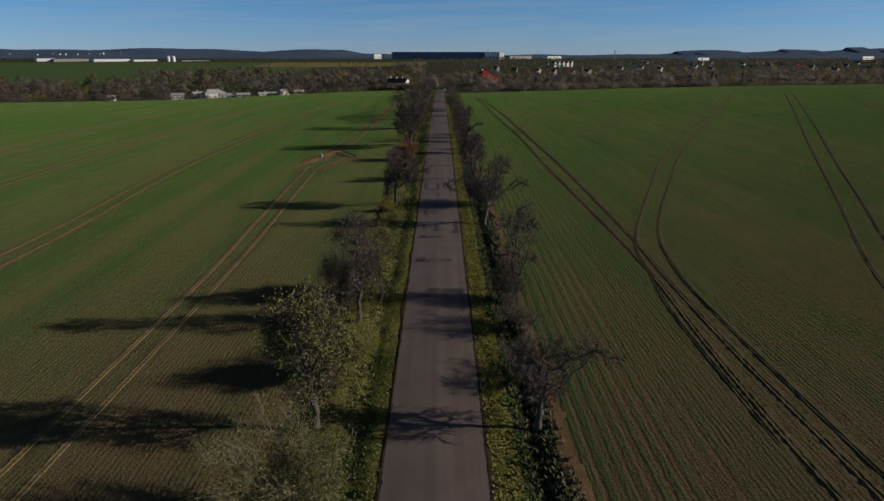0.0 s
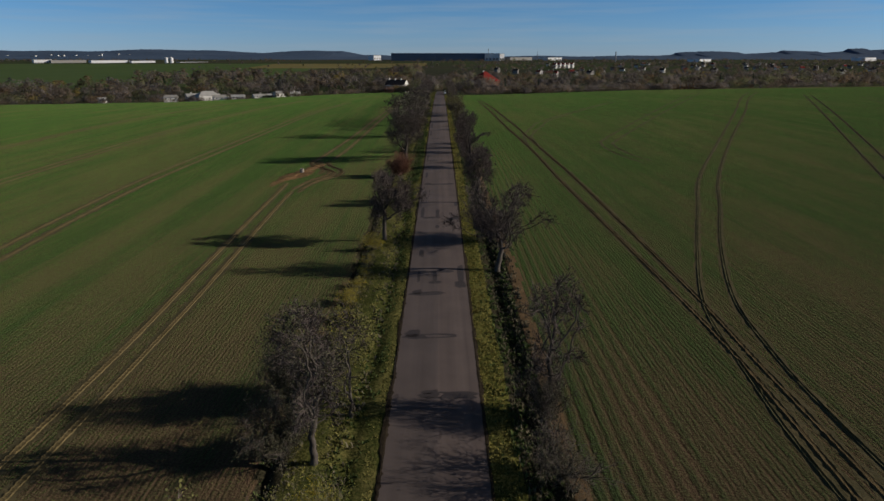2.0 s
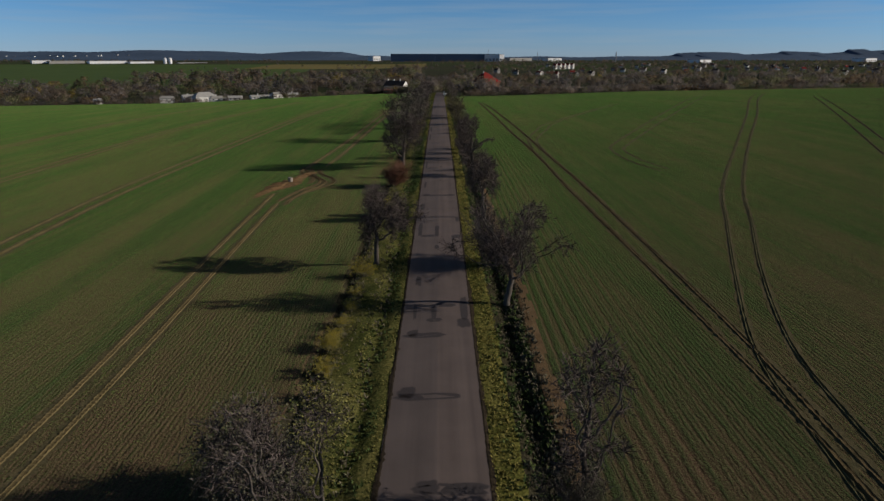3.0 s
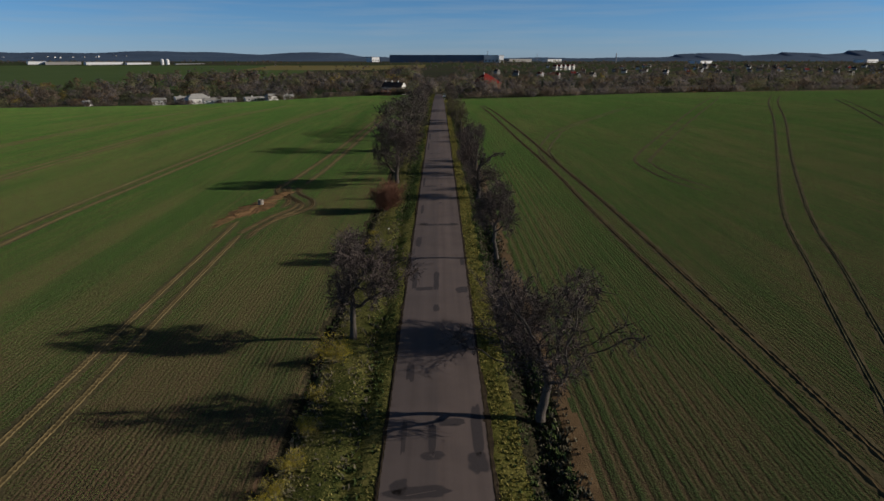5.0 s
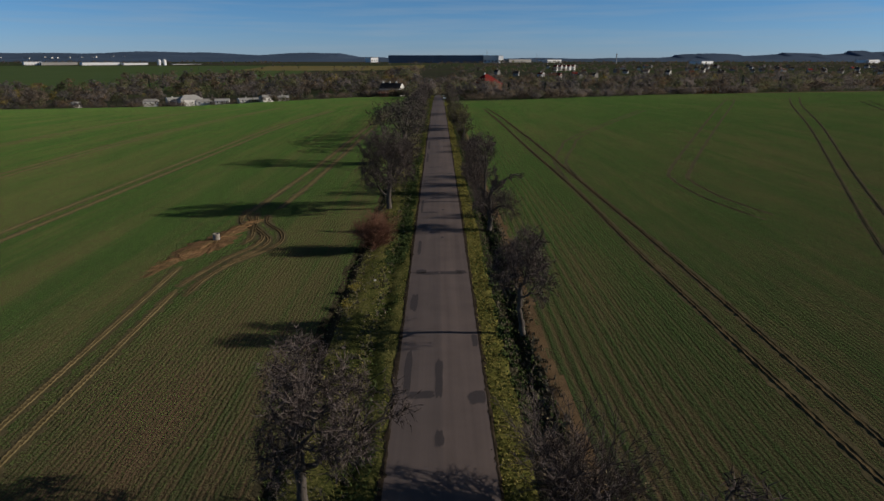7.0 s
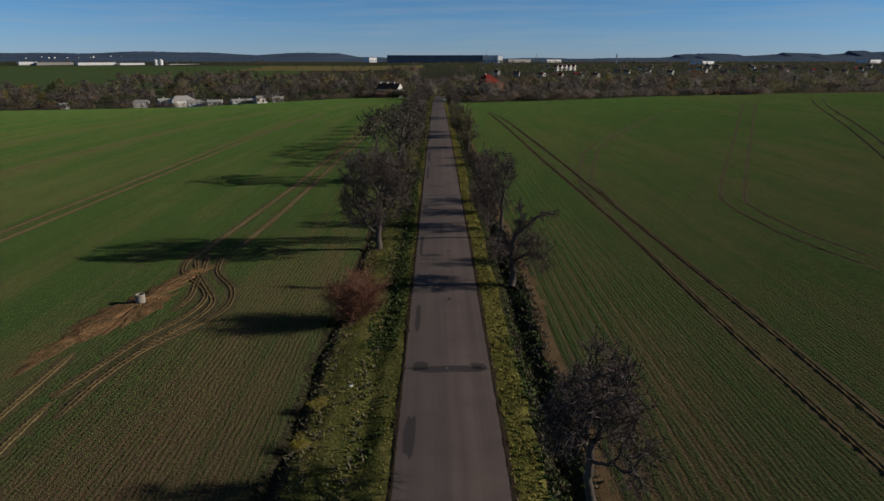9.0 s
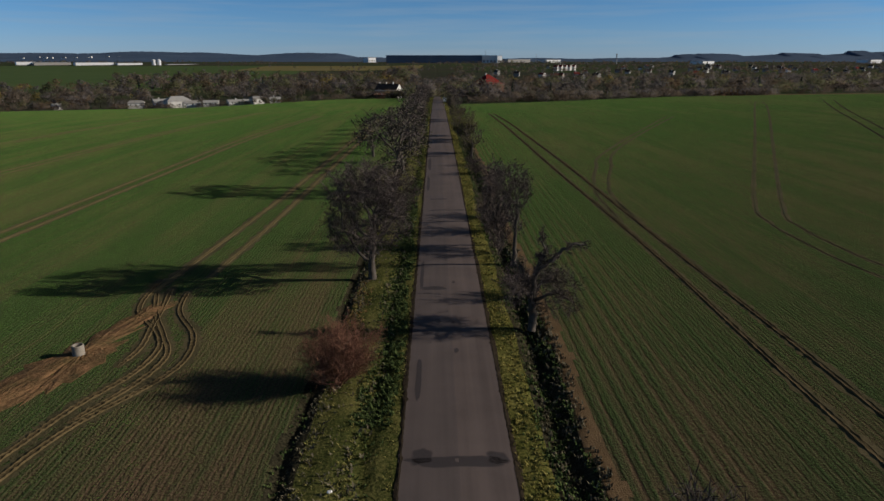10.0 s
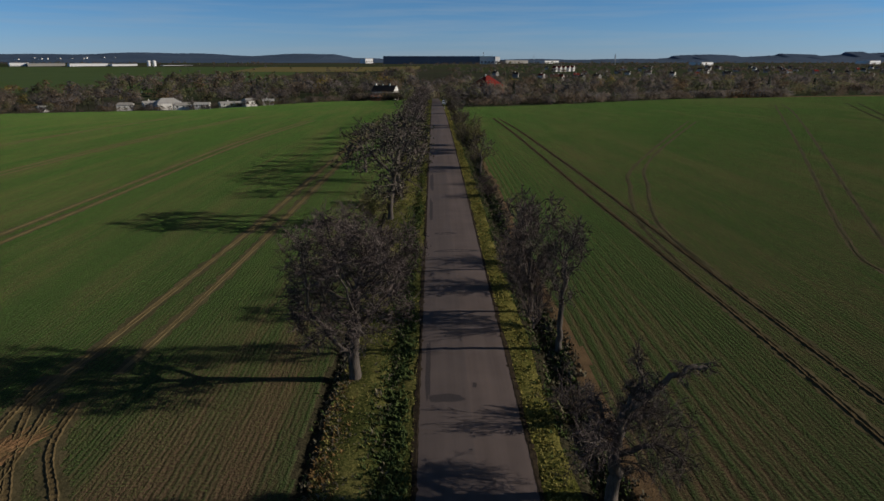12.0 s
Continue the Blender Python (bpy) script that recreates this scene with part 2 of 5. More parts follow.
GRASS_OLIVE = surface("olive_grass", (0.085, 0.092, 0.028), (0.310, 0.275, 0.092), 0.5, 6, relief=0, vary="island")
GRASS_RUST = surface("rusty_grass", (0.110, 0.066, 0.026), (0.300, 0.190, 0.080), 0.5, 6, relief=0, vary="island")
GRASS_DEAD = surface("withered_weeds", (0.060, 0.054, 0.036), (0.210, 0.185, 0.125), 0.5, 6, relief=0, vary="island")
CONCRETE = surface("concrete", (0.200, 0.178, 0.150), (0.390, 0.350, 0.300), 2, 20, relief=0.3)
RENDER_WHITE = surface("white_render", (0.56, 0.55, 0.52), (0.76, 0.75, 0.72), 0.3, 4, relief=0)
RENDER_GREY = surface("grey_render", (0.240, 0.230, 0.215), (0.400, 0.385, 0.360), 0.3, 4, relief=0)
ROOF_RED = surface("red_roof_tiles", (0.140, 0.020, 0.018), (0.220, 0.034, 0.028), 0.5, 3, relief=0.2)
ROOF_DARK = surface("dark_roof_tiles", (0.030, 0.026, 0.026), (0.070, 0.060, 0.058), 0.5, 3, relief=0.2)
ROOF_BROWN = surface("brown_roof_tiles", (0.100, 0.055, 0.038), (0.190, 0.105, 0.075), 0.5, 3, relief=0.2)
ROOF_GREY = surface("grey_roof_sheet", (0.300, 0.290, 0.275), (0.470, 0.460, 0.440), 0.5, 3, relief=0.1)
# navy cladding, its base colour lifted to stand for distance haze
PANEL_DARK = surface("hazed_dark_cladding", (0.080, 0.108, 0.165), (0.108, 0.142, 0.205), 0.02, 0.4, 0.6, 0.3, 0)
PANEL_WHITE = surface("white_cladding", (0.70, 0.71, 0.72), (0.82, 0.83, 0.84), 0.02, 0.4, 0.6, 0.3, 0)
STEEL = surface("galvanised_steel", (0.200, 0.200, 0.210), (0.320, 0.320, 0.330), 1, 8, 0.5, 0.5, 0)
GLASS_DARK, _nt, _b, _co = begin("window_glass", 0.1, 0.5)
_b.inputs["Base Color"].default_value = (0.02, 0.025, 0.03, 1)
CAR_WHITE, _nt, _b, _co = begin("white_car_paint", 0.3, 0.5)
_b.inputs["Base Color"].default_value = (0.75, 0.75, 0.75, 1)
RUBBER = surface("tyre_rubber", (0.012, 0.012, 0.012), (0.03, 0.03, 0.03), 2, 20, 0.9, 0.2, 0.2)
PAPER = surface("white_paper", (0.62, 0.62, 0.60), (0.80, 0.80, 0.78), 3, 20, relief=0.2)
# far crowns: own tones, with distance haze put in as grey
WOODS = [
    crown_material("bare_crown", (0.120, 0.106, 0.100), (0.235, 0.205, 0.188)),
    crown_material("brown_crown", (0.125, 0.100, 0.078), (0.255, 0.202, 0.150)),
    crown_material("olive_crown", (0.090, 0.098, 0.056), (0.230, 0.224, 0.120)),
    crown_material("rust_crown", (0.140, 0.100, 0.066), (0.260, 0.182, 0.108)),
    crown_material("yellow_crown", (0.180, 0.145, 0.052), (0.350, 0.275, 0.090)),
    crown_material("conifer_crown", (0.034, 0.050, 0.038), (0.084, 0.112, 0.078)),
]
RUT_SOIL = surface("trodden_soil", (0.100, 0.080, 0.036), (0.220, 0.165, 0.080), 0.5, 9, relief=0.9, depth=0.05)
# trodden margins of the ruts, lightened to paint their sunlit edges
TRODDEN = surface("sunlit_thin_crop_on_soil", (0.050, 0.050, 0.024), (0.150, 0.120, 0.064), 0.35, 6, relief=0.9, depth=0.05)
WORN_SOIL = surface("churned_soil", (0.062, 0.048, 0.024), (0.165, 0.120, 0.060), 0.6, 9, relief=0.9, depth=0.05)
# pressed soil of the eastern ruts, their shade darkened into the colour
SOIL_DARK = surface("pressed_shaded_soil", (0.050, 0.050, 0.025), (0.128, 0.116, 0.058), 0.8, 11, relief=0.9, depth=0.06)
TIMBER = surface("ochre_timber", (0.150, 0.090, 0.045), (0.300, 0.190, 0.100), 1.0, 9, relief=0.3)
# the blue of distance haze is mixed into the hills' base colour
HILL = surface("hazed_wooded_hill", (0.052, 0.082, 0.135), (0.088, 0.124, 0.185), 0.004, 0.03, relief=0)

# ---- form helpers ----
SLOPE = 0.01372


def smooth(a, b, v):
    u = np.clip((v - a) / (b - a), 0, 1)
    return u * u * (3 - 2 * u)


def fall(y, k, most):
    """How far the land drops with the distance: curved first, then even."""
    u = np.maximum(y - 180, 0)
    edge = most / (2 * k)
    return np.where(u < edge, k * u * u, k * edge * edge + most * (u - edge))


def ground_z(x, y):
    """Height of the land, without ditches and furrows."""
    x, y = np.asarray(x, float), np.asarray(y, float)
    west = smooth(-40, -220, x)
    drop = fall(np.minimum(y, 640), 8e-5, 0.05) * (1 - west) + fall(np.minimum(y, 660), 1.5e-4, 0.06) * west
    drop = np.minimum(drop, 14 + 12 * west)
    near = SLOPE * np.clip(x, -400, 400) * (1 - smooth(700, 1400, y))
    rise = smooth(1400, 2700, y)
    return (near - drop) * (1 - rise) - 4.0 * rise


def gz(x, y):
    return float(ground_z(x, y))


def mesh(name, verts, faces, materials, index=None):
    me = bpy.data.meshes.new(name)
    sizes = np.fromiter(map(len, faces), np.int32, len(faces))
    loops = np.fromiter(itertools.chain.from_iterable(faces), np.int32, int(sizes.sum()))
    me.vertices.add(len(verts))
    me.vertices.foreach_set("co", np.asarray(verts, np.float32).ravel())
    me.loops.add(len(loops))
    me.loops.foreach_set("vertex_index", loops)
    me.polygons.add(len(sizes))
    me.polygons.foreach_set("loop_start", np.concatenate([[0], np.cumsum(sizes)[:-1]]).astype(np.int32))
    for m in materials if isinstance(materials, (list, tuple)) else [materials]:
        me.materials.append(m)
    if index is not None:
        me.polygons.foreach_set("material_index", np.asarray(index, np.int32))
    me.update(calc_edges=True)
    me.shade_flat()
    return me


def thing(name, x, y, z, label, category, group="", turn=0.0):
    ob = new(name)
    ob.empty_display_size = 0.2
    ob.matrix_basis = pose(x, y, z, 0, 0, turn)
    return tagged(ob, label, category, group)


def part(name, me, parent, label=""):
    ob = new(name, me)
    ob.parent = parent
    return tagged(ob, label) if label else ob


def bm_mesh(name, bm, material):
    me = bpy.data.meshes.new(name)
    bm.to_mesh(me)
    bm.free()
    me.materials.append(material)
    return me


def block(name, x0, x1, y0, y1, z0, z1, material, edge=0.0):
    bm = bmesh.new()
    bmesh.ops.create_cube(bm, size=1, matrix=Matrix.Translation(((x0 + x1) / 2, (y0 + y1) / 2, (z0 + z1) / 2)) @ Matrix.Diagonal((x1 - x0, y1 - y0, z1 - z0, 1)))
    if edge:
        bmesh.ops.bevel(bm, geom=list(bm.edges), offset=edge, segments=1, affect="EDGES")
    return bm_mesh(name, bm, material)


# ---- land ----
def steps(*runs):
    out = [runs[0][0]]
    for a, b, d in runs:
        n = max(1, round((b - a) / d))
        out += [a + (b - a) * (i + 1) / n for i in range(n)]
    return np.array(out)


def east_end(x):
    """Far edge of the eastern field."""
    return 372 + 70 * smooth(15, 160, np.asarray(x, float))


def west_end(x):
    return 590 + 45 * smooth(-60, -200, np.asarray(x, float)) - 60 * smooth(-240, -320, np.asarray(x, float))


def build_land():
    xs = steps((-4900, -1500, 340), (-1500, -500, 50), (-500, -120, 20), (-120, -30, 6), (-30, -9, 1.5), (-9, 8, 0.25), (8, 30, 1.5), (30, 120, 6), (120, 500, 20), (500, 1500, 50), (1500, 4900, 340))
    ys = steps((-400, -60, 34), (-60, 8, 4), (8, 150, 0.5), (150, 240, 1), (240, 480, 4), (480, 900, 15), (900, 3000, 60), (3000, 4900, 190))
    X, Y = np.meshgrid(xs, ys)
    Z = ground_z(X, Y)
    wob = 0.35 * np.sin(Y * 0.11) + 0.25 * np.sin(Y * 0.37 + 1.0) + 0.15 * np.sin(Y * 1.13)
    live = 1 - smooth(300, 420, Y)
    rng = np.random.default_rng(4)
    rough = rng.normal(0, 1, X.shape)
    ditch = 0.42 * np.exp(-(((X - 5.0 - 0.3 * wob) / 0.62) ** 2)) + 0.22 * np.exp(-(((X + 7.45 - 0.6 * wob) / 0.30) ** 2))
    ditch += 0.16 * np.exp(-(((X + 4.0 - 0.4 * wob) / 0.45) ** 2)) - 0.10 * np.exp(-(((X + 5.6 - 0.4 * wob) / 0.8) ** 2))
    grass = ((X > -7.8) & (X < -2.6)) | ((X > 2.6) & (X < 6.2))
    Z = Z - live * ditch + np.where(grass, 0.022 * rough, 0.0)
    Z -= np.where(np.abs(X) < 2.45, 0.12, 0.03 * np.exp(-((np.abs(X) - 2.45) / 0.3) ** 2))
    ny, nx = X.shape
    verts = np.stack([X, Y, Z], -1).reshape(-1, 3)
    i = (np.arange(ny - 1)[:, None] * nx + np.arange(nx - 1)).ravel()
    faces = np.stack([i, i + 1, i + nx + 1, i + nx], 1)
    cx, cy = (X[:-1, :-1] + X[1:, 1:]) / 2, (Y[:-1, :-1] + Y[1:, 1:]) / 2
    cw = wob[:-1, :-1]
    kind = np.full(cx.shape, 3)
    kind[(cx < 0) & (cy < west_end(cx)) & (cx > -900)] = 0
    kind[(cx > 0) & (cy < east_end(cx)) & (cx < 900)] = 0
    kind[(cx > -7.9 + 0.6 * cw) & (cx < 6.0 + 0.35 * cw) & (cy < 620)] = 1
    kind[(cx > 6.0 + 0.35 * cw) & (cx < 6.9 + 0.5 * cw) & (cy < 380)] = 2
    kind[(cx > 150) & (cx < 640) & (cy >= east_end(cx)) & (cy < east_end(cx) + 18)] = 2
    kind[(cx < -330) & (cx > -1500) & (cy > 950) & (cy < 2250)] = 4
    kind[(cx > -560) & (cx < -40) & (cy > 1850) & (cy < 2250)] = 5
    ob = new("ground", mesh("ground", verts.tolist(), faces.tolist(), [FIELD, VERGE, SOIL, FAR_LAND, MEADOW, STUBBLE], kind.ravel()))
    ob.data.shade_smooth()
    return tagged(ob, "ploughed farmland under young green winter crop with grassy verges", "ground", kind="structure")


build_land()


def build_road():
    rng = random.Random(7)
    ys = steps((-60, 10, 2), (10, 200, 0.5), (200, 620, 4))
    verts, faces = [], []
    for y in ys:
        near = y < 200
        l = -2.5 + (rng.uniform(-0.03, 0.03) if near else 0) + 0.06 * math.sin(y * 0.21)
        r = 2.5 + (rng.uniform(-0.03, 0.03) if near else 0) + 0.06 * math.sin(y * 0.17 + 2)
        for x, dz in ((l - 0.05, -0.16), (l, 0.02), (-1.25, 0.045), (0, 0.06), (1.25, 0.045), (r, 0.02), (r + 0.05, -0.16)):
            verts.append((x, y, gz(x, y) + dz))
    for j in range(len(ys) - 1):
        for k in range(6):
            a = j * 7 + k
            faces.append((a, a + 1, a + 8, a + 7))
    road = new("road", mesh("road", verts, faces, ASPHALT))
    return tagged(road, "narrow patched grey asphalt country road without markings", "road", kind="structure")


road = build_road()


def build_edge(side):
    """The road's crumbled rim: a ragged strip of broken asphalt and soil."""
    rng = random.Random(17 + side)
    verts, faces = [], []
    ys = steps((10, 190, 0.22), (190, 330, 1.5))
    out = 0.1
    for y in ys:
        out = min(0.22, max(0.03, out + rng.uniform(-0.045, 0.045)))
        dent = rng.uniform(0.0, 0.05) + (0.10 if rng.random() < 0.04 else 0)
        for x, dz in ((2.47 - dent, 0.028), (2.52, 0.034), (2.53 + out, 0.012), (2.58 + out, -0.06)):
            verts.append((side * x, y, gz(side * x, y) + dz + rng.uniform(-0.006, 0.006)))
    for j in range(len(ys) - 1):
        for k in range(3):
            a = j * 4 + k
            faces.append((a, a + 1, a + 5, a + 4) if side > 0 else (a, a + 4, a + 5, a + 1))
    part("crumbled_edge", mesh("crumbled_edge", verts, faces, EDGE_SOIL), road, "dark crumbling asphalt edge mixed with soil")


build_edge(-1)
build_edge(1)


def build_patch(x0, x1, y0, y1, seed):
    """A tar patch: a thin slab with a worn, wandering outline, laid on the road's camber."""
    rng = random.Random(seed)
    cx, cy, hx, hy = (x0 + x1) / 2, (y0 + y1) / 2, (x1 - x0) / 2, (y1 - y0) / 2
    n, rim = 40, []
    waves = [(k, rng.uniform(0, 6.3), rng.uniform(0.03, 0.13) / math.sqrt(k)) for k in range(2, 8)]
    for i in range(n):
        a = 2 * math.pi * i / n
        c, s = math.cos(a), math.sin(a)
        p = 3.2
        r = (abs(c) ** p + abs(s) ** p) ** (-1 / p)
        r *= 1 + sum(h * math.sin(k * a + f) for k, f, h in waves) + rng.uniform(-0.03, 0.03)
        rim.append((c * r, s * r))
    verts, ring = [], ((0.55, 1.0, 0.006), (0.86, 0.75, 0.006), (1.12, 0.0, 0.005), (1.14, 0.0, -0.004))
    for f, _, up in ring:
        for c, s in rim:
            # short sides feather as far as long ones
            x, y = cx + c * (hx + (f - 1) * min(hx, 0.5)), cy + s * (hy + (f - 1) * min(hy, 0.5))
            x = max(-2.45, min(2.45, x))
            verts.append((x, y, gz(x, y) + 0.06 - 0.0165 * abs(x) + up))
    rows = [tuple(range(n))]
    for k in range(3):
        rows += [(k * n + i, (k + 1) * n + i, (k + 1) * n + (i + 1) % n, k * n + (i + 1) % n) for i in range(n)]
    me = mesh("tar_patch", verts, rows, PATCH)
    me.attributes.new("filler", "FLOAT", "POINT").data.foreach_set("value", np.repeat([w for _, w, _ in ring], n).astype(np.float32))
    part("tar_patch", me, road)


PATCHES = (
    (-0.9, 2.35, 48.3, 48.8), (-0.8, 0.2, 48.2, 49.1), (-2.3, 1.25, 56.1, 56.6), (-2.15, -1.1, 56.2, 57.4), (-2.2, 0.6, 64.1, 64.6), (-2.0, -1.2, 64.2, 65.2),
    (-1.75, -1.45, 67.3, 69.8), (-0.4, -0.02, 66.9, 69.6), (-0.7, 0.35, 66.7, 67.1), (1.45, 2.35, 65.6, 67.2), (1.7, 2.3, 66.9, 71.2),
    (0.0, 1.45, 69.5, 69.9), (-1.8, -1.3, 74.0, 76.2), (1.45, 2.45, 88.0, 89.3), (-2.1, -1.65, 88.9, 94.3), (-0.32, 0.15, 88.7, 93.0),
    (-1.8, -0.25, 88.6, 89.3), (-0.3, 0.15, 84.2, 85.5), (2.0, 2.4, 94.9, 96.6), (-2.2, -1.6, 100.8, 104.0), (-2.05, 2.25, 108.7, 109.2),
    (-2.05, -1.1, 108.8, 109.9), (1.3, 2.25, 108.75, 109.6), (-2.05, -1.72, 114.2, 118.8), (0.15, 0.45, 119.7, 120.0), (-2.2, -1.9, 130.8, 137.2),
    (-2.05, -0.2, 130.4, 130.9), (0.32, 0.55, 131.8, 132.05), (-1.7, 2.35, 156.2, 156.6), (-2.2, -1.8, 168, 178), (-2.2, -1.7, 184, 196), (-1.6, 0.4, 162.1, 162.6),
)
for n, (x0, x1, y0, y1) in enumerate(PATCHES):
    more = 0.16 if y1 - y0 < 0.62 else 0.05
    build_patch(x0, x1, y0 - more, y1 + more, 100 + n)


# ---- tyre ruts and dug soil ----
def curve_points(rows, gap=0.6):
    """Points along a smooth line through the given ones."""
    p = [Vector((*r, 0)) for r in rows]
    p = [p[0] * 2 - p[1]] + p + [p[-1] * 2 - p[-2]]
    out = []
    for i in range(1, len(p) - 2):
        n = max(2, int((p[i + 1] - p[i]).length / gap))
        for k in range(n):
            t = k / n
            out.append(0.5 * (2 * p[i] + (p[i + 1] - p[i - 1]) * t + (2 * p[i - 1] - 5 * p[i] + 4 * p[i + 1] - p[i + 2]) * t * t + (3 * p[i] - p[i - 1] - 3 * p[i + 1] + p[i + 2]) * t ** 3))
    return out + [p[-2]]


def rut_mesh(rows, width, high, seed, earth, gap=0.6, lug=0.03):
    """One wheel's rut: a trodden bed between two crumbling berms, barred by the tyre's lugs."""
    rng = random.Random(seed)
    pts = curve_points(rows, gap)
    verts, faces = [], []
    shape = ((-2.7, -0.002), (-1.0, 0.0), (-0.72, 1.0), (-0.45, 0.25), (0.0, 0.12), (0.45, 0.25), (0.72, 0.9), (1.0, 0.0), (2.7, -0.002))
    for i, q in enumerate(pts):
        d = (pts[min(i + 1, len(pts) - 1)] - pts[max(i - 1, 0)]).normalized()
        side = Vector((d.y, -d.x, 0))
        fade = min(1, i / 6, (len(pts) - 1 - i) / 6)
        w = width * (0.55 + 0.45 * fade) * rng.uniform(0.85, 1.15)
        for u, h in shape:
            v = q + side * u * w * (rng.uniform(0.6, 1.3) if abs(u) > 2 else 1)
            verts.append((v.x, v.y, gz(v.x, v.y) + 0.006 + h * high * fade * rng.uniform(0.5, 1.4) + (lug if (i % 2 and abs(u) < 0.8) else 0) * fade))
    for i in range(len(pts) - 1):
        for k in range(8):
            a = i * 9 + k
            faces.append((a, a + 1, a + 10, a + 9))
    return mesh("rut", verts, faces, [earth, TRODDEN], [int(k in (0, 7)) for _ in range(len(pts) - 1) for k in range(8)])


def tyre_track(seed, *lines, width=0.19, high=0.03, earth=RUT_SOIL, gap=0.6, label="pair of tractor tyre ruts pressed into bare brown soil"):
    t = thing("tyre_track", 0, 0, 0, label, "tyre track", "tyre tracks in the fields")
    for n, rows in enumerate(lines):
        part("rut", rut_mesh(rows, width, high, seed + n, earth, gap, 0.035 if gap < 0.5 else 0.012), t)


tyre_track(1, [(-20.3, 12), (-20.5, 34), (-20.6, 54), (-21.3, 70), (-22.2, 92), (-22.9, 112)], [(-18.4, 12), (-18.7, 34), (-18.8, 50), (-19.2, 66), (-20.2, 88), (-20.9, 106)], gap=0.2)
tyre_track(5, [(-22.6, 130), (-21.4, 150), (-20.3, 172), (-19.6, 200), (-18.8, 240), (-18, 300)], [(-19.4, 134), (-18.6, 150), (-18.1, 172), (-17.6, 200), (-16.9, 240), (-16, 300)], width=0.22)
tyre_track(9, [(-41, 30), (-41.4, 66), (-43.6, 92), (-44.8, 115), (-44.4, 145), (-43.4, 190), (-42.6, 238), (-38.5, 300)], [(-43.2, 30), (-43.7, 66), (-45.8, 92), (-47.0, 115), (-46.6, 145), (-45.5, 190), (-44.6, 238), (-40.5, 300)], width=0.22)
tyre_track(13, [(-66, 60), (-68, 110), (-70, 170), (-69, 240), (-64, 330)], [(-68, 60), (-70, 110), (-72, 170), (-71, 240), (-66, 330)], width=0.22)
tyre_track(15, [(-92, 90), (-95, 150), (-97, 230), (-92, 340)], [(-94, 90), (-97, 150), (-99, 230), (-94, 340)], width=0.225)
tyre_track(17, [(17.8, 12), (17.5, 25), (17.8, 37), (18.7, 53), (18.7, 72), (18.3, 113), (18.5, 136), (18.2, 157), (17.5, 190), (17.1, 256), (16.6, 300)], [(19.3, 12), (19.3, 26), (19.2, 37), (19.6, 51), (20.3, 68), (20.8, 112), (20.6, 134), (20.4, 152), (20.2, 184), (19.6, 220), (19.2, 256), (18, 300)], earth=WORN_SOIL, width=0.17, high=0.045, gap=0.4)
tyre_track(21, [(161, 355), (128, 292), (93, 219.5), (60.9, 155), (40.1, 113), (32, 93), (24.7, 74.4), (20, 61), (18.4, 51), (17.4, 42), (16.9, 25)], [(165, 354), (131, 291), (95.4, 218), (63.4, 155), (42.8, 112.6), (34.5, 92.5), (28, 77), (23, 63), (21.3, 54), (20.6, 46), (20.4, 33), (20.4, 20)], label="curving pair of dark tyre ruts leaving the tramline", earth=SOIL_DARK, width=0.13, high=0.05)
tyre_track(25, [(131.8, 353), (111, 311), (61, 208), (37.2, 159), (33.8, 148.5), (33.3, 141), (33.6, 134), (35.4, 125)], [(134, 352), (113, 306), (63, 205), (39.0, 156), (36.0, 147), (35.6, 140), (36.0, 134), (37.4, 127)], label="curving pair of dark tyre ruts in the green crop", earth=SOIL_DARK, width=0.11, high=0.022)
tyre_track(29, [(166, 313), (91, 161), (68, 114), (51.6, 80), (38, 52), (30, 30)], [(168.5, 312), (94, 160), (70.6, 113), (54, 79), (40.4, 51), (32.4, 30)], label="straight pair of dark tyre ruts in the green crop", earth=SOIL_DARK, width=0.14, high=0.055)
tyre_track(31, [(180, 295), (132, 190.6), (102, 126)], [(183, 294), (135, 189.6), (105, 125)], label="straight pair of dark tyre ruts in the green crop", earth=SOIL_DARK, width=0.12, high=0.03)
tyre_track(33, [(67.7, 276), (31.1, 203), (24.3, 184), (20.2, 168), (19.2, 160), (18.8, 150)], [(70, 276), (35.0, 208), (26.5, 183.5), (21.9, 167), (20.9, 158), (20.9, 149)], label="curving pair of tyre ruts joining the tramline", earth=SOIL_DARK, width=0.11, high=0.026)
SHAFT_RUTS = ([(-23.2, 134), (-22.2, 127.6), (-19.2, 123.4), (-18.0, 120.8), (-18.1, 117.7), (-19.5, 114.0), (-20.4, 110.0), (-21.1, 106.5)],
              [(-20.0, 131), (-19.0, 126.8), (-16.6, 122.8), (-15.8, 119.3), (-16.5, 116.4), (-18.6, 112.3), (-19.5, 108.4), (-19.7, 104.4)],
              [(-22.4, 131), (-20.6, 126.6), (-18.4, 122.6), (-17.1, 119.8), (-17.4, 116.6), (-19.0, 112.6)],
              [(-21.6, 132), (-20.6, 128.0), (-19.9, 124.4), (-19.2, 121.0), (-19.4, 118.4)])
tyre_track(37, *SHAFT_RUTS, high=0.05, width=0.2, earth=WORN_SOIL, label="curving tyre ruts round the concrete shaft", gap=0.2)


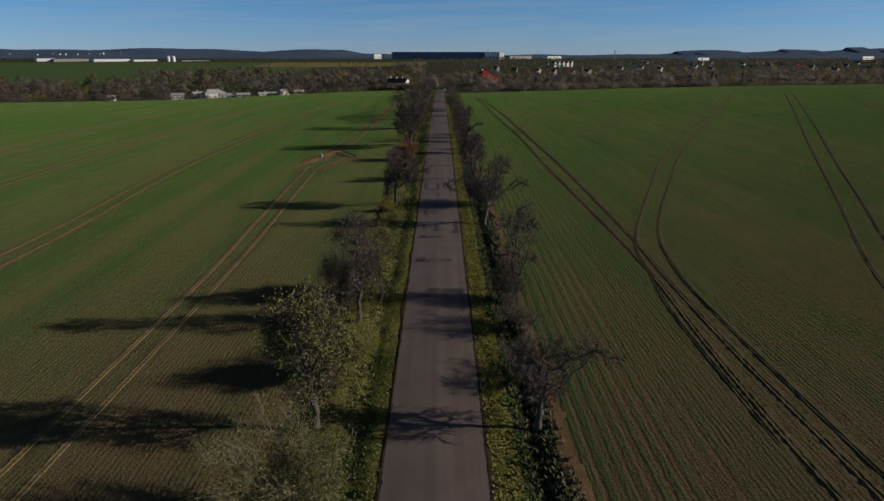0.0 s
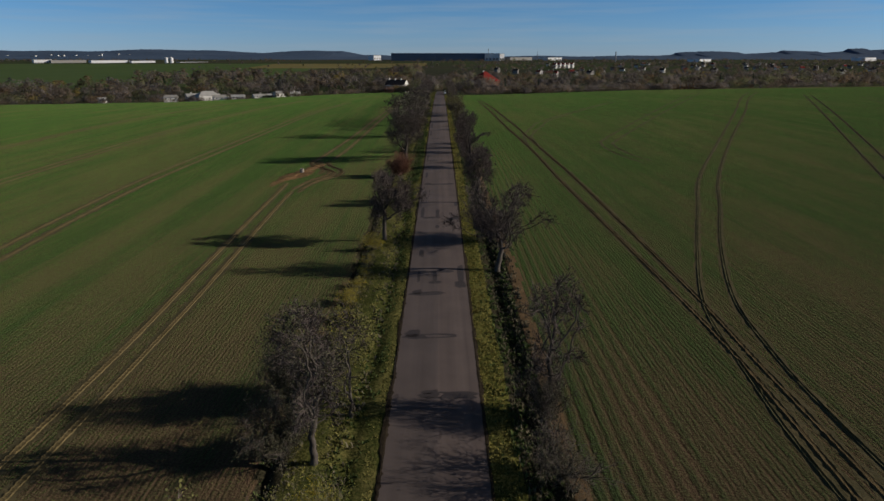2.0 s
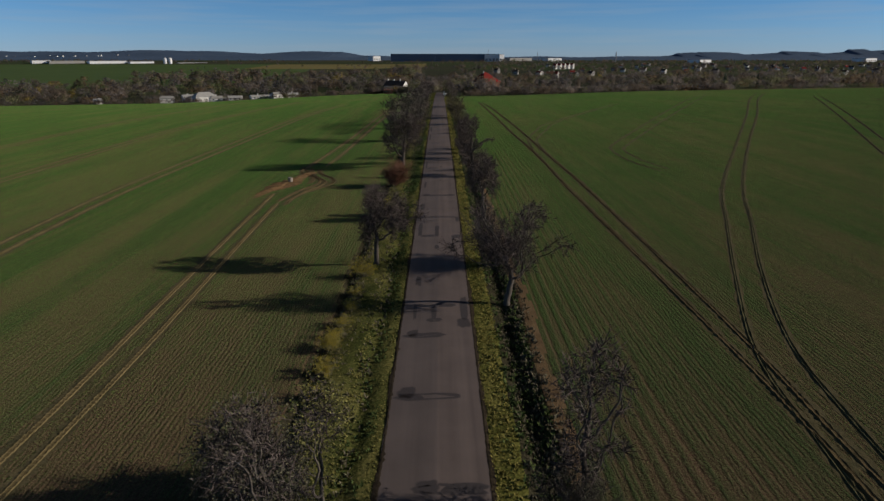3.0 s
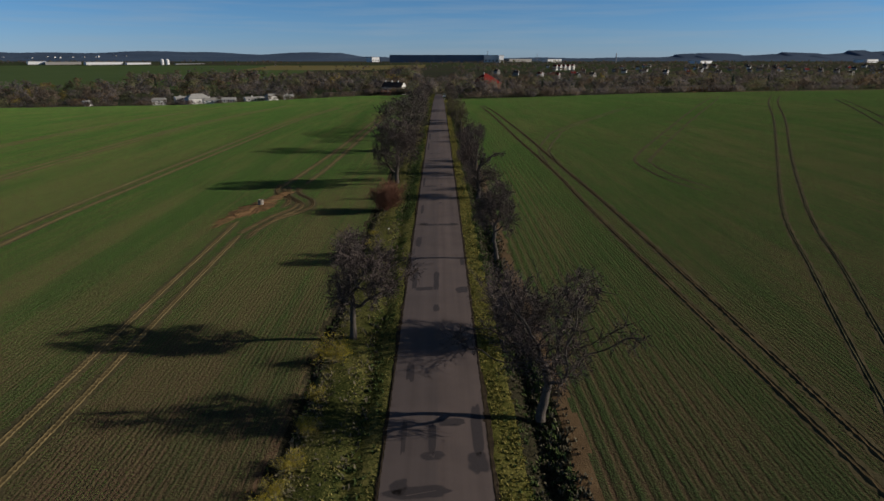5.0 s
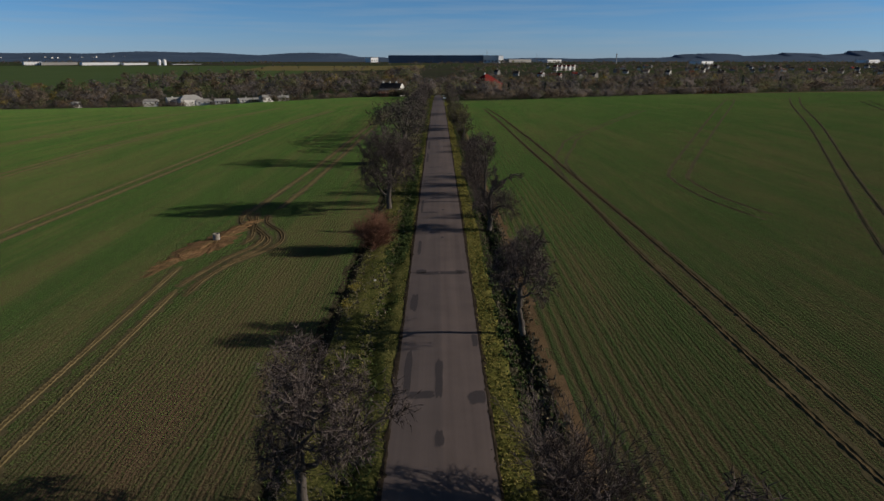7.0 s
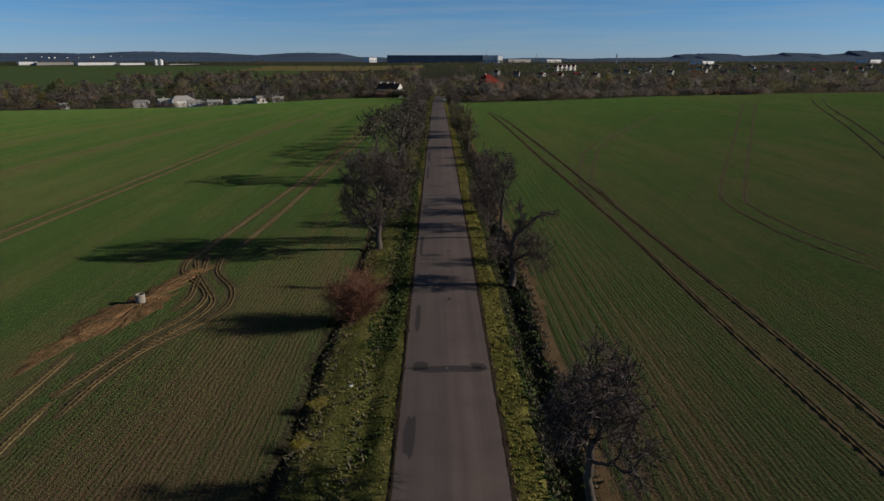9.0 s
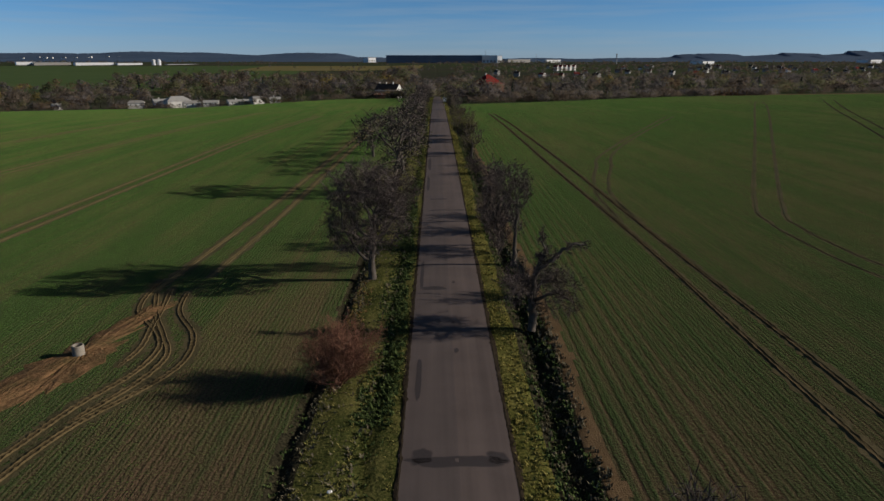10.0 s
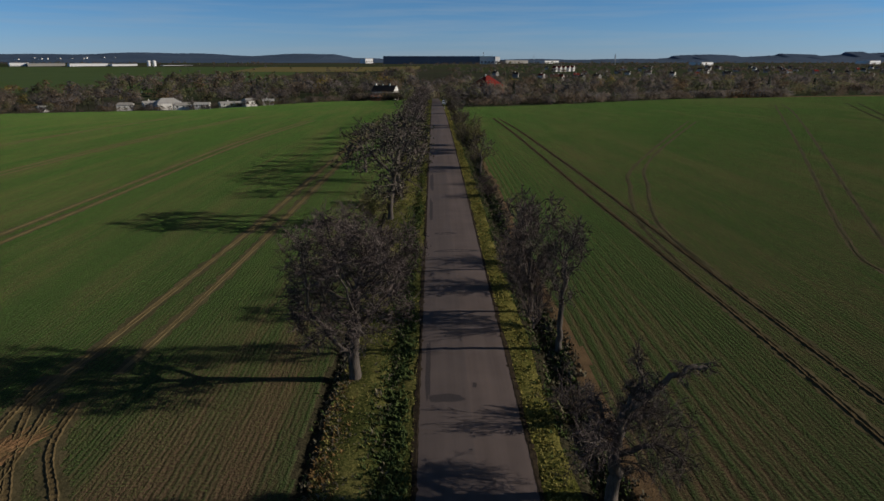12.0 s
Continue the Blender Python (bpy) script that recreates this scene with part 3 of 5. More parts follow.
def soil_spread(cx, cy, hx, hy, turn, seed, heap=0.0):
    """Thrown-up subsoil: a low lumpy sheet with a frayed outline."""
    rng = random.Random(seed)
    verts, faces = [], []
    n, rings = 48, 12
    c, s = math.cos(turn), math.sin(turn)
    edge = [1 + 0.22 * math.sin(3 * a * 2 * math.pi / n + seed) + rng.uniform(-0.42, 0.3) for a in range(n)]
    for r in range(rings + 1):
        for a in range(n):
            f = r / rings * edge[a]
            x, y = hx * f * math.cos(2 * math.pi * a / n), hy * f * math.sin(2 * math.pi * a / n)
            X, Y = cx + x * c - y * s, cy + x * s + y * c
            up = (1 - (r / rings) ** 2) * (0.05 + rng.uniform(0, 0.09) + heap * rng.uniform(0.6, 1.2)) if r < rings else -0.02
            verts.append((X, Y, gz(X, Y) + up))
    for r in range(rings):
        for a in range(n):
            b = (a + 1) % n
            faces.append((r * n + a, (r + 1) * n + a, (r + 1) * n + b, r * n + b))
    ob = new("soil_heap", mesh("soil_heap", verts, faces, RED_SOIL))
    return tagged(ob, "low spread of freshly dug reddish subsoil on the field", "soil heap", kind="stuff")


soil_spread(-22.3, 120.4, 2.0, 6.0, radians(-12), 3, 0.05)
soil_spread(-23.9, 114.2, 1.2, 4.2, radians(-16), 5)
soil_spread(-21.4, 126.0, 0.9, 3.4, radians(-20), 6)
soil_spread(163, 448, 9, 3.2, 0.1, 8, 1.6)
soil_spread(178, 452, 5, 2.5, 0.3, 9, 1.1)


def concrete_shaft(x, y):
    bm = bmesh.new()
    n, levels = 32, ((0.33, 0.0), (0.34, 0.03), (0.34, 0.62), (0.325, 0.65), (0.26, 0.65), (0.25, 0.62), (0.25, 0.05))
    rings = [[bm.verts.new((r * math.cos(2 * math.pi * i / n), r * math.sin(2 * math.pi * i / n), z)) for i in range(n)] for r, z in levels]
    for a, b in zip(rings, rings[1:]):
        for i in range(n):
            bm.faces.new((a[i], a[(i + 1) % n], b[(i + 1) % n], b[i]))
    bm.faces.new(rings[-1])
    t = thing("concrete_shaft", x, y, gz(x, y) + 0.1, "pale round concrete shaft ring standing in dug soil", "shaft ring")
    part("ring", bm_mesh("ring", bm, CONCRETE), t)


concrete_shaft(-22.4, 120.0)


# ---- trees and shrubs by the road ----
class Wood:
    """Gathers tubes and leaves of one tree as vertex and face lists."""

    def __init__(self, seed):
        self.rng = random.Random(seed)
        self.sets = {k: ([], []) for k in ("trunk", "crown", "foliage")}

    def tube(self, kind, pts, radii, n):
        verts, faces = self.sets[kind]
        base = len(verts)
        for i, p in enumerate(pts):
            d = (pts[min(i + 1, len(pts) - 1)] - pts[max(i - 1, 0)]).normalized()
            a = d.cross(Vector((0.31, 0.83, 0.46))).normalized()
            b = d.cross(a)
            for k in range(n):
                t = 2 * math.pi * k / n
                v = p + (a * math.cos(t) + b * math.sin(t)) * radii[i]
                verts.append((v.x, v.y, v.z))
        for i in range(len(pts) - 1):
            for k in range(n):
                q = base + i * n + k
                w = base + i * n + (k + 1) % n
                faces.append((q, w, w + n, q + n))

    def spike(self, p, q, radius):
        verts, faces = self.sets["crown"]
        d = (q - p).normalized()
        a = d.cross(Vector((0.31, 0.83, 0.46))).normalized() * radius
        b = d.cross(a)
        base = len(verts)
        for v in (p + a, p - a * 0.5 + b * 0.87, p - a * 0.5 - b * 0.87, q):
            verts.append((v.x, v.y, v.z))
        faces.extend(((base, base + 1, base + 3), (base + 1, base + 2, base + 3), (base + 2, base, base + 3)))

    def leaf(self, p, size):
        verts, faces = self.sets["foliage"]
        r = self.rng
        a = Vector((r.gauss(0, 1), r.gauss(0, 1), r.gauss(0, 1))).normalized() * size
        b = a.cross(Vector((r.gauss(0, 1), r.gauss(0, 1), r.gauss(0, 1)))).normalized() * size * 0.6
        base = len(verts)
        for v in (p - a, p + b, p + a, p - b):
            verts.append((v.x, v.y, v.z))
        faces.append((base, base + 1, base + 2, base + 3))

    def grow(self, p, d, length, radius, level, plan):
        """A limb of the given level, with the limbs that spring from it."""
        r = self.rng
        n = plan["bends"][level]
        pts, radii, heading = [p], [radius], d.normalized()
        thin = 0.45 if level < 3 else 0.2
        for i in range(n):
            sway = plan["gnarl"] * (0.9 if level == 0 else 1.0)
            lift = plan["lift"][level]
            heading = (heading + Vector((r.gauss(0, sway), r.gauss(0, sway), r.gauss(0, sway) + lift))).normalized()
            pts.append(pts[-1] + heading * length / n)
            radii.append(radius * (1 - (1 - thin) * (i + 1) / n))
        kind = ("trunk", "trunk", "trunk", "crown", "crown")[level]
        if level == 4:
            self.spike(pts[0], pts[-1], radius)
        else:
            self.tube(kind, pts, radii, (9, 7, 5, 3)[level])
        if level == len(plan["bends"]) - 1:
            if plan["leaves"] and r.random() < plan["leaves"]:
                for _ in range(plan["leaf_count"]):
                    self.leaf(pts[-1] + Vector((r.gauss(0, 0.14), r.gauss(0, 0.14), r.gauss(0, 0.14))), plan["leaf"] * r.uniform(0.6, 1.3))
            return
        many = plan["many"][level]
        for j in range(many):
            t = r.uniform(*plan["from"][level]) if level else (1.0 if j < many * 0.6 else r.uniform(*plan["from"][0]))
            f = t * n
            i = min(int(f), n - 1)
            at = pts[i].lerp(pts[i + 1], f - i)
            axis = (pts[i + 1] - pts[i]).normalized()
            turn = 2 * math.pi * (j / many) + r.uniform(-0.7, 0.7)
            out = axis.cross(Vector((0.2, 0.1, 1.0)) if abs(axis.z) < 0.9 else Vector((1, 0.1, 0))).normalized()
            out = Matrix.Rotation(turn, 3, axis) @ out
            spread = plan["spread"][level] * r.uniform(0.75, 1.25)
            way = axis * math.cos(spread) + out * math.sin(spread)
            self.grow(at, way, length * plan["ratio"][level] * r.uniform(0.65, 1.15), max(radii[i] * plan["thin"][level], plan.get("least", (0.03, 0.020, 0.012, 0.0095))[level]), level + 1, plan)


FRUIT = dict(bends=(6, 6, 5, 3, 1), gnarl=0.17, lift=(0.1, 0.10, 0.05, 0.02, 0.0), many=(8, 10, 10, 10), **{"from": ((0.7, 1.0), (0.25, 1.0), (0.15, 1.0), (0.1, 1.0))},
             spread=(0.75, 0.85, 0.8, 0.7), ratio=(1.35, 0.55, 0.50, 0.85), thin=(0.60, 0.50, 0.36, 0.5), leaves=0.10, leaf_count=2, leaf=0.05)
GNARLED = dict(FRUIT, gnarl=0.30, many=(6, 9, 9, 10), leaves=0.04, spread=(0.8, 0.95, 0.9, 0.8))
SHRUB = dict(bends=(1, 4, 3, 2, 1), gnarl=0.14, lift=(0.0, 0.08, 0.06, 0.03, 0.0), many=(16, 8, 6, 5), **{"from": ((0.0, 1.0), (0.15, 1.0), (0.1, 1.0), (0.1, 1.0))},
             spread=(0.55, 0.5, 0.5, 0.5), ratio=(9.0, 0.5, 0.5, 0.6), thin=(0.5, 0.5, 0.5, 0.6), leaves=0.1, leaf_count=2, leaf=0.05)


def tree_meshes(seed, plan, high, west, east, deep, materials, fork=0.28, girth=0.16):
    """Meshes of one tree of that height, whose crown reaches west and east of its foot (metres) and deep along the road."""
    w = Wood(seed)
    w.grow(Vector((0, 0, -0.15)), Vector((w.rng.uniform(-0.06, 0.06), w.rng.uniform(-0.06, 0.06), 1)), fork * 8.0, girth * 1.3, 0, plan)
    everything = np.array([v for vs, _ in w.sets.values() for v in vs])
    tips = np.array(w.sets["crown"][0])
    top = np.quantile(everything[:, 2], 0.9985)
    x0, x1 = np.quantile(tips[:, 0], 0.01), np.quantile(tips[:, 0], 0.99)
    y0, y1 = np.quantile(tips[:, 1], 0.01), np.quantile(tips[:, 1], 0.99)
    out = []
    for kind, (vs, fs) in w.sets.items():
        if not fs:
            continue
        v = np.array(vs)
        rise = np.clip(v[:, 2] / top, 0, 1.2)
        sx = (east - west) / (x1 - x0)
        sy = 2 * deep / (y1 - y0)
        lean = np.clip(rise / 0.45, 0, 1)
        thick = (1 - lean) if kind == "trunk" else 0.0
        x = v[:, 0] * (sx + (1 - sx) * thick) + lean * ((east + west) / 2 - sx * (x0 + x1) / 2)
        y = v[:, 1] * (sy + (1 - sy) * thick) - lean * sy * (y0 + y1) / 2
        z = np.where(v[:, 2] > 0, v[:, 2] * high / top, v[:, 2])
        if fork > 0.1:
            low = 0.37 * high
            away = np.hypot(v[:, 0], v[:, 1]) > 0.45
            z = np.where(away & (z < low), low - (low - z) * 0.25, z)
        me = mesh(kind, np.stack([x, y, z], 1).tolist(), fs, materials[kind])
        if kind == "trunk":
            me.shade_smooth()
        out.append((kind, me))
    return out


def crown_points(rng, high, low, west, east, deep, lobes, count, vase):
    """Points that a crown's limbs will grow to: an uneven heap of lobes between low and high."""
    cx, wide = (west + east) / 2, (east - west) / 2
    out = []
    for _ in range(lobes):
        u = rng.uniform(0, 1) ** 0.8
        z = low + (high - low) * (0.14 + 0.70 * u)
        bell = math.sin(math.pi * min(0.97, 0.22 + 0.64 * u)) ** 0.6 if not vase else 0.4 + 0.55 * u
        t = rng.uniform(0, 2 * math.pi)
        r = rng.uniform(0.35, 0.92) * bell
        size = rng.uniform(0.26, 0.44)
        n = max(6, int(count / lobes * rng.uniform(0.6, 1.4)))
        d = rng.normal(0, 1, (n, 3))
        d *= (rng.uniform(0.25, 1.0, n) ** 0.45 / np.linalg.norm(d, axis=1))[:, None]
        out.append(np.array([cx + wide * r * math.cos(t), deep * r * math.sin(t), z]) + d * (wide * size, deep * size, (high - low) * size * 0.62))
    p = np.concatenate(out)
    return p[(p[:, 2] > low * 0.8) & (p[:, 2] < high) & (p[:, 0] > west - 0.3) & (p[:, 0] < east + 0.3)]


def grown_tree(seed, high, west, east, deep, materials, low=None, girth=0.2, trunk=None, lobes=11, count=520, step=0.27, gnarl=0.22, vase=False, twigs=6, twig=0.6, leaves=0.0, leaf=0.035, lean=(0.0, 0.0), fine=0.016, extra=()):
    """A tree whose limbs reach out to fill its crown; limbs thin by the twigs that they bear.
    high: its height; west, east, deep: the crown's reach; low: where the crown begins; trunk: the clear stem's length;
    extra: more points to reach, for single far-out limbs."""
    w = Wood(seed)
    rng = np.random.default_rng(seed)
    low = 0.26 * high if low is None else low
    trunk = 0.85 * low if trunk is None else trunk
    goals = crown_points(rng, high, low, west, east, deep, lobes, count, vase)
    for at in extra:
        a, b = np.array((lean[0], lean[1], trunk + 0.3)), np.array(at, float)
        k = np.linspace(0.25, 1, 7)[:, None]
        goals = np.concatenate([goals, a + (b - a) * k + rng.normal(0, 0.14, (7, 3)), b + rng.normal(0, 0.3, (9, 3))])
    n0 = max(3, int(trunk / step))
    at = [np.array((lean[0] * (k / n0) ** 1.3, lean[1] * (k / n0) ** 1.3, -0.15 + (trunk + 0.15) * k / n0)) + (rng.normal(0, 0.03, 3) * (1, 1, 0) if k else 0) for k in range(n0 + 1)]
    parent = [k - 1 for k in range(n0 + 1)]
    way = [np.array((0, 0, 1.0))] * (n0 + 1)
    alive = np.ones(len(goals), bool)
    for _ in range(90):
        if not alive.any() or len(at) > 1500:
            break
        g = goals[alive]
        nodes = np.array(at[n0 - 1:])
        gap = np.linalg.norm(g[:, None] - nodes[None], axis=2)
        near = gap.argmin(1)
        born = False
        for k in np.unique(near):
            mine = near == k
            d = g[mine] - nodes[k]
            d = (d / np.linalg.norm(d, axis=1)[:, None]).mean(0)
            node_at = k + n0 - 1
            d = d + way[node_at] * 0.55 + rng.normal(0, gnarl, 3) + (0, 0, 0.06)
            d /= np.linalg.norm(d) + 1e-9
            fresh = nodes[k] + d * step
            if min(np.linalg.norm(np.array(at[-60:]) - fresh, axis=1)) < step * 0.25:
                continue
            at.append(fresh)
            parent.append(node_at)
            way.append(d)
            born = True
        nodes = np.array(at)
        idx = np.flatnonzero(alive)
        close = np.array([np.linalg.norm(nodes - goals[q], axis=1).min() for q in idx]) < step * 1.35
        alive[idx[close]] = False
        if not born:
            break
    n = len(at)
    children = [[] for _ in range(n)]
    load = np.zeros(n)
    for k in range(n - 1, 0, -1):
        load[k] += 1.0 if not children[k] else 0.25
        children[parent[k]].append(k)
        load[parent[k]] += load[k]
    radius = np.maximum(0.016, girth * (np.maximum(load, 1) / load[1]) ** 0.46)
    radius[:n0] *= np.linspace(1.35, 1.0, n0)
    todo = [(0, None)]
    while todo:
        k, before = todo.pop()
        chain = ([before] if before is not None else []) + [k]
        while children[chain[-1]]:
            kids = sorted(children[chain[-1]], key=lambda q: -load[q])
            for q in kids[1:]:
                todo.append((q, chain[-1]))
            chain.append(kids[0])
        if len(chain) > 1:
            thick = radius[chain[-1 if len(chain) < 3 else 1]]
            rads = [min(radius[q], thick * 1.05) if before is not None and i == 0 else radius[q] for i, q in enumerate(chain)]
            w.tube("trunk", [Vector(at[q]) for q in chain], rads, 8 if rads[0] > 0.09 else 5 if rads[0] > 0.035 else 4)
    # twigs on the thin limbs, each with side shoots
    thin = np.flatnonzero(radius < max(0.03, girth * 0.16))
    start, tip = [], []
    for k in thin:
        p = np.array(at[k])
        for _ in range(twigs if children[k] else twigs + 2):
            d = way[k] * 0.5 + rng.normal(0, 0.62, 3) + (0, 0, 0.10)
            d /= np.linalg.norm(d)
            long = twig * rng.uniform(0.5, 1.4)
            q = p + d * long
            start.append(p)
            tip.append(q)
            for _ in range(3):
                e = d * 0.7 + rng.normal(0, 0.55, 3)
                e /= np.linalg.norm(e)
                f = p + (q - p) * rng.uniform(0.25, 1.0)
                start.append(f)
                tip.append(f + e * long * rng.uniform(0.3, 0.75))
    start, tip = np.array(start), np.array(tip)
    d = tip - start
    a = np.cross(d, (0.31, 0.83, 0.46))
    a *= (fine * rng.uniform(0.8, 1.3, len(a)) / np.linalg.norm(a, axis=1))[:, None]
    b = np.cross(d / np.linalg.norm(d, axis=1)[:, None], a)
    verts = np.stack([start + a, start - a * 0.5 + b * 0.87, start - a * 0.5 - b * 0.87, tip], 1).reshape(-1, 3)
    i = np.arange(len(start)) * 4
    faces = np.concatenate([np.stack([i, i + 1, i + 3], 1), np.stack([i + 1, i + 2, i + 3], 1), np.stack([i + 2, i, i + 3], 1)])
    out = [("trunk", mesh("trunk", *w.sets["trunk"], materials["trunk"])), ("crown", mesh("crown", verts.tolist(), faces.tolist(), materials["crown"]))]
    out[0][1].shade_smooth()
    if leaves:
        # leaves sit in bunches on some limbs and leave others bare
        share = 0.5 + 0.5 * np.sin(tip[:, 0] * 1.9 + seed) * np.sin(tip[:, 2] * 1.6 + tip[:, 1] * 1.3)
        base = tip[rng.random(len(tip)) < leaves * (0.25 + 1.3 * share)]
        base = np.repeat(base, 3, 0) + rng.normal(0, 0.10, (len(base) * 3, 3))
        u = rng.normal(0, 1, base.shape)
        u *= (leaf * rng.uniform(0.6, 1.4, len(base)) / np.linalg.norm(u, axis=1))[:, None]
        v = np.cross(u, rng.normal(0, 1, base.shape))
        v *= (leaf * 0.62 / np.linalg.norm(v, axis=1))[:, None]
        verts = np.stack([base - u, base + v, base + u, base - v], 1).reshape(-1, 3)
        out.append(("foliage", mesh("foliage", verts.tolist(), np.arange(len(verts)).reshape(-1, 4).tolist(), materials["foliage"])))
    return out


def old_tree(seed):
    """A half-dead fruit tree: a stout trunk, a few long crooked limbs, and a low tangle of shoots."""
    w = Wood(seed)
    r = w.rng
    limbs = (
        ((0, 0, -0.2), (0.05, 0, 0.8), (-0.10, -0.1, 1.7), (-0.15, -0.2, 2.6), (-0.10, -0.4, 3.4), (0.0, -0.5, 4.0), (0.5, -0.5, 4.5), (1.1, -0.4, 4.9), (1.7, -0.3, 5.5), (2.4, -0.3, 5.8), (3.0, -0.2, 5.7)),
        ((-0.1, -0.1, 2.2), (-0.6, -0.5, 2.7), (-1.0, -0.9, 3.1), (-1.3, -1.1, 3.7)),
        ((0.0, -0.5, 4.0), (0.1, -0.5, 4.7), (0.5, -0.5, 5.3), (0.4, -0.4, 6.2)),
        ((0.0, 0.05, 2.3), (0.4, 0.7, 2.8), (1.0, 1.1, 3.0), (1.6, 1.3, 2.8)),
        ((0.0, 0, 1.9), (0.8, -0.3, 2.5), (1.6, -0.4, 2.6), (2.5, -0.5, 2.0)),
        ((-0.1, -0.3, 3.2), (-0.6, -0.2, 3.7), (-0.9, -0.2, 4.4)),
    )
    twigs = dict(GNARLED, many=(6, 6, 7, 9), gnarl=0.30, leaves=0.03, lift=(0.1, 0.05, 0.0, 0.0, 0.0))
    for n, limb in enumerate(limbs):
        pts = []
        for p, q in zip(limb, limb[1:]):
            for k in range(3):
                pts.append(Vector(p).lerp(Vector(q), k / 3) + Vector((r.gauss(0, 0.06), r.gauss(0, 0.06), r.gauss(0, 0.05))))
        pts.append(Vector(limb[-1]))
        thick = 0.27 if n == 0 else 0.14
        w.tube("trunk", pts, [max(thick * (1 - 0.72 * k / (len(pts) - 1)), 0.03) for k in range(len(pts))], 9)
        for p, q in zip(pts[6 if n == 0 else 2::2], pts[7 if n == 0 else 3::2]):
            for _ in range(2 if n == 0 else 5):
                way = (q - p).normalized() * 0.5 + Vector((r.gauss(0, 0.8), r.gauss(0, 0.8), r.gauss(0.1, 0.5)))
                w.grow(p.lerp(q, r.random()), way, r.uniform(0.8, 1.8) if p.z < 3.4 else r.uniform(0.35, 0.9), 0.03, 2, twigs)
    out = []
    for kind, (vs, fs) in w.sets.items():
        if fs:
            me = mesh(kind, vs, fs, BARE[kind])
            if kind == "trunk":
                me.shade_smooth()
            out.append((kind, me))
    return out


def plant(name, x, y, parts, label, category, group="roadside trees", turn=0.0, scale=(1, 1, 1)):
    t = thing(name, x, y, gz(x, y), label, category, group, turn)
    t.scale = scale
    for kind, me in parts:
        p = part(kind, me, t)
        if kind != "trunk":
            tagged(p, kind="stuff")
    return t


BARE = dict(trunk=BARK, crown=TWIG, foliage=LEAF_BROWN)
OLIVE = dict(trunk=BARK, crown=TWIG, foliage=LEAF_OLIVE)
GREY = dict(trunk=BARK, crown=TWIG, foliage=LEAF_GREY)
PALE = dict(trunk=TWIG_PALE, crown=TWIG_PALE, foliage=LEAF_OLIVE)
RED = dict(trunk=TWIG_RED, crown=TWIG_RED, foliage=LEAF_BROWN)
BROWNISH = dict(trunk=TWIG, crown=TWIG, foliage=LEAF_BROWN)

# west side, from south to north
plant("willow_shrub", -6.2, 21.8, tree_meshes(11, dict(SHRUB, many=(30, 8, 7, 5), leaves=0.9, leaf_count=3, leaf=0.05), 5.0, -2.6, 2.4, 2.4, PALE, 0.06, 0.08), "pale straw-coloured leafy willow shrub on the grassy verge", "shrub", "roadside shrubs")
plant("fruit_tree", -6.2, 28.7, grown_tree(12, 7.6, -2.7, 2.1, 2.5, OLIVE, 1.1, 0.17, lobes=12, twigs=4, leaves=1.0, leaf=0.06, gnarl=0.28), "old fruit tree with thin olive-yellow leaves beside the road", "tree")
plant("leafy_shrub", -7.4, 34.5, tree_meshes(14, dict(SHRUB, many=(22, 9, 8, 5), leaves=0.9, leaf_count=4, leaf=0.06), 3.3, -1.8, 1.6, 1.9, OLIVE, 0.06, 0.08), "low dense olive-green shrub under the fruit trees", "shrub", "roadside shrubs")
plant("fruit_tree", -5.65, 42.4, grown_tree(13, 8.3, -1.5, 1.3, 1.9, GREY, 1.9, 0.15, lobes=12, count=480, leaves=0.40, leaf=0.045), "tall dark fruit tree with few greyish leaves beside the road", "tree")
plant("fruit_tree", -4.5, 46.6, grown_tree(17, 5.8, -1.3, 1.2, 1.7, OLIVE, 1.0, 0.09, lobes=8, count=260, twigs=3, leaves=0.9, leaf=0.055), "slight young fruit tree with sparse olive leaves near the road", "tree")
plant("leafy_shrub", -7.5, 48.0, tree_meshes(18, dict(SHRUB, many=(24, 9, 8, 5), leaves=0.9, leaf_count=4, leaf=0.06), 3.9, -1.7, 1.7, 2.0, GREY, 0.06, 0.08), "dense dark leafy shrub at the field's edge", "shrub", "roadside shrubs")
plant("leafy_shrub", -7.3, 43.0, tree_meshes(31, dict(SHRUB, many=(20, 8, 7, 5), leaves=0.9, leaf_count=4, leaf=0.06), 3.5, -1.5, 1.5, 2.0, GREY, 0.06, 0.08), "dark leafy undergrowth below the fruit trees", "shrub", "roadside shrubs")
plant("leafy_shrub", -4.9, 36.4, tree_meshes(32, dict(SHRUB, many=(18, 8, 7, 5), leaves=0.9, leaf_count=4, leaf=0.055), 2.7, -1.3, 1.2, 2.4, dict(PALE, foliage=LEAF_LIME), 0.06, 0.07), "yellow-green leafy shrub beside the road", "shrub", "roadside shrubs")
plant("fruit_tree", -5.5, 79.8, grown_tree(104, 6.9, -2.1, 2.9, 2.9, BARE, 1.9, 0.20, lobes=12, gnarl=0.34, twigs=7, extra=((3.9, 0.2, 4.6),)), "gnarled bare fruit tree with wide crooked limbs on the verge", "tree")
plant("red_shrub", -6.1, 115.8, tree_meshes(16, dict(SHRUB, many=(44, 10, 9, 6), gnarl=0.24, least=(0.02, 0.012, 0.008, 0.008), leaves=0.02), 4.0, -1.9, 2.0, 1.9, RED, 0.05, 0.06), "dense round leafless shrub with reddish-brown twigs", "shrub", "roadside shrubs")
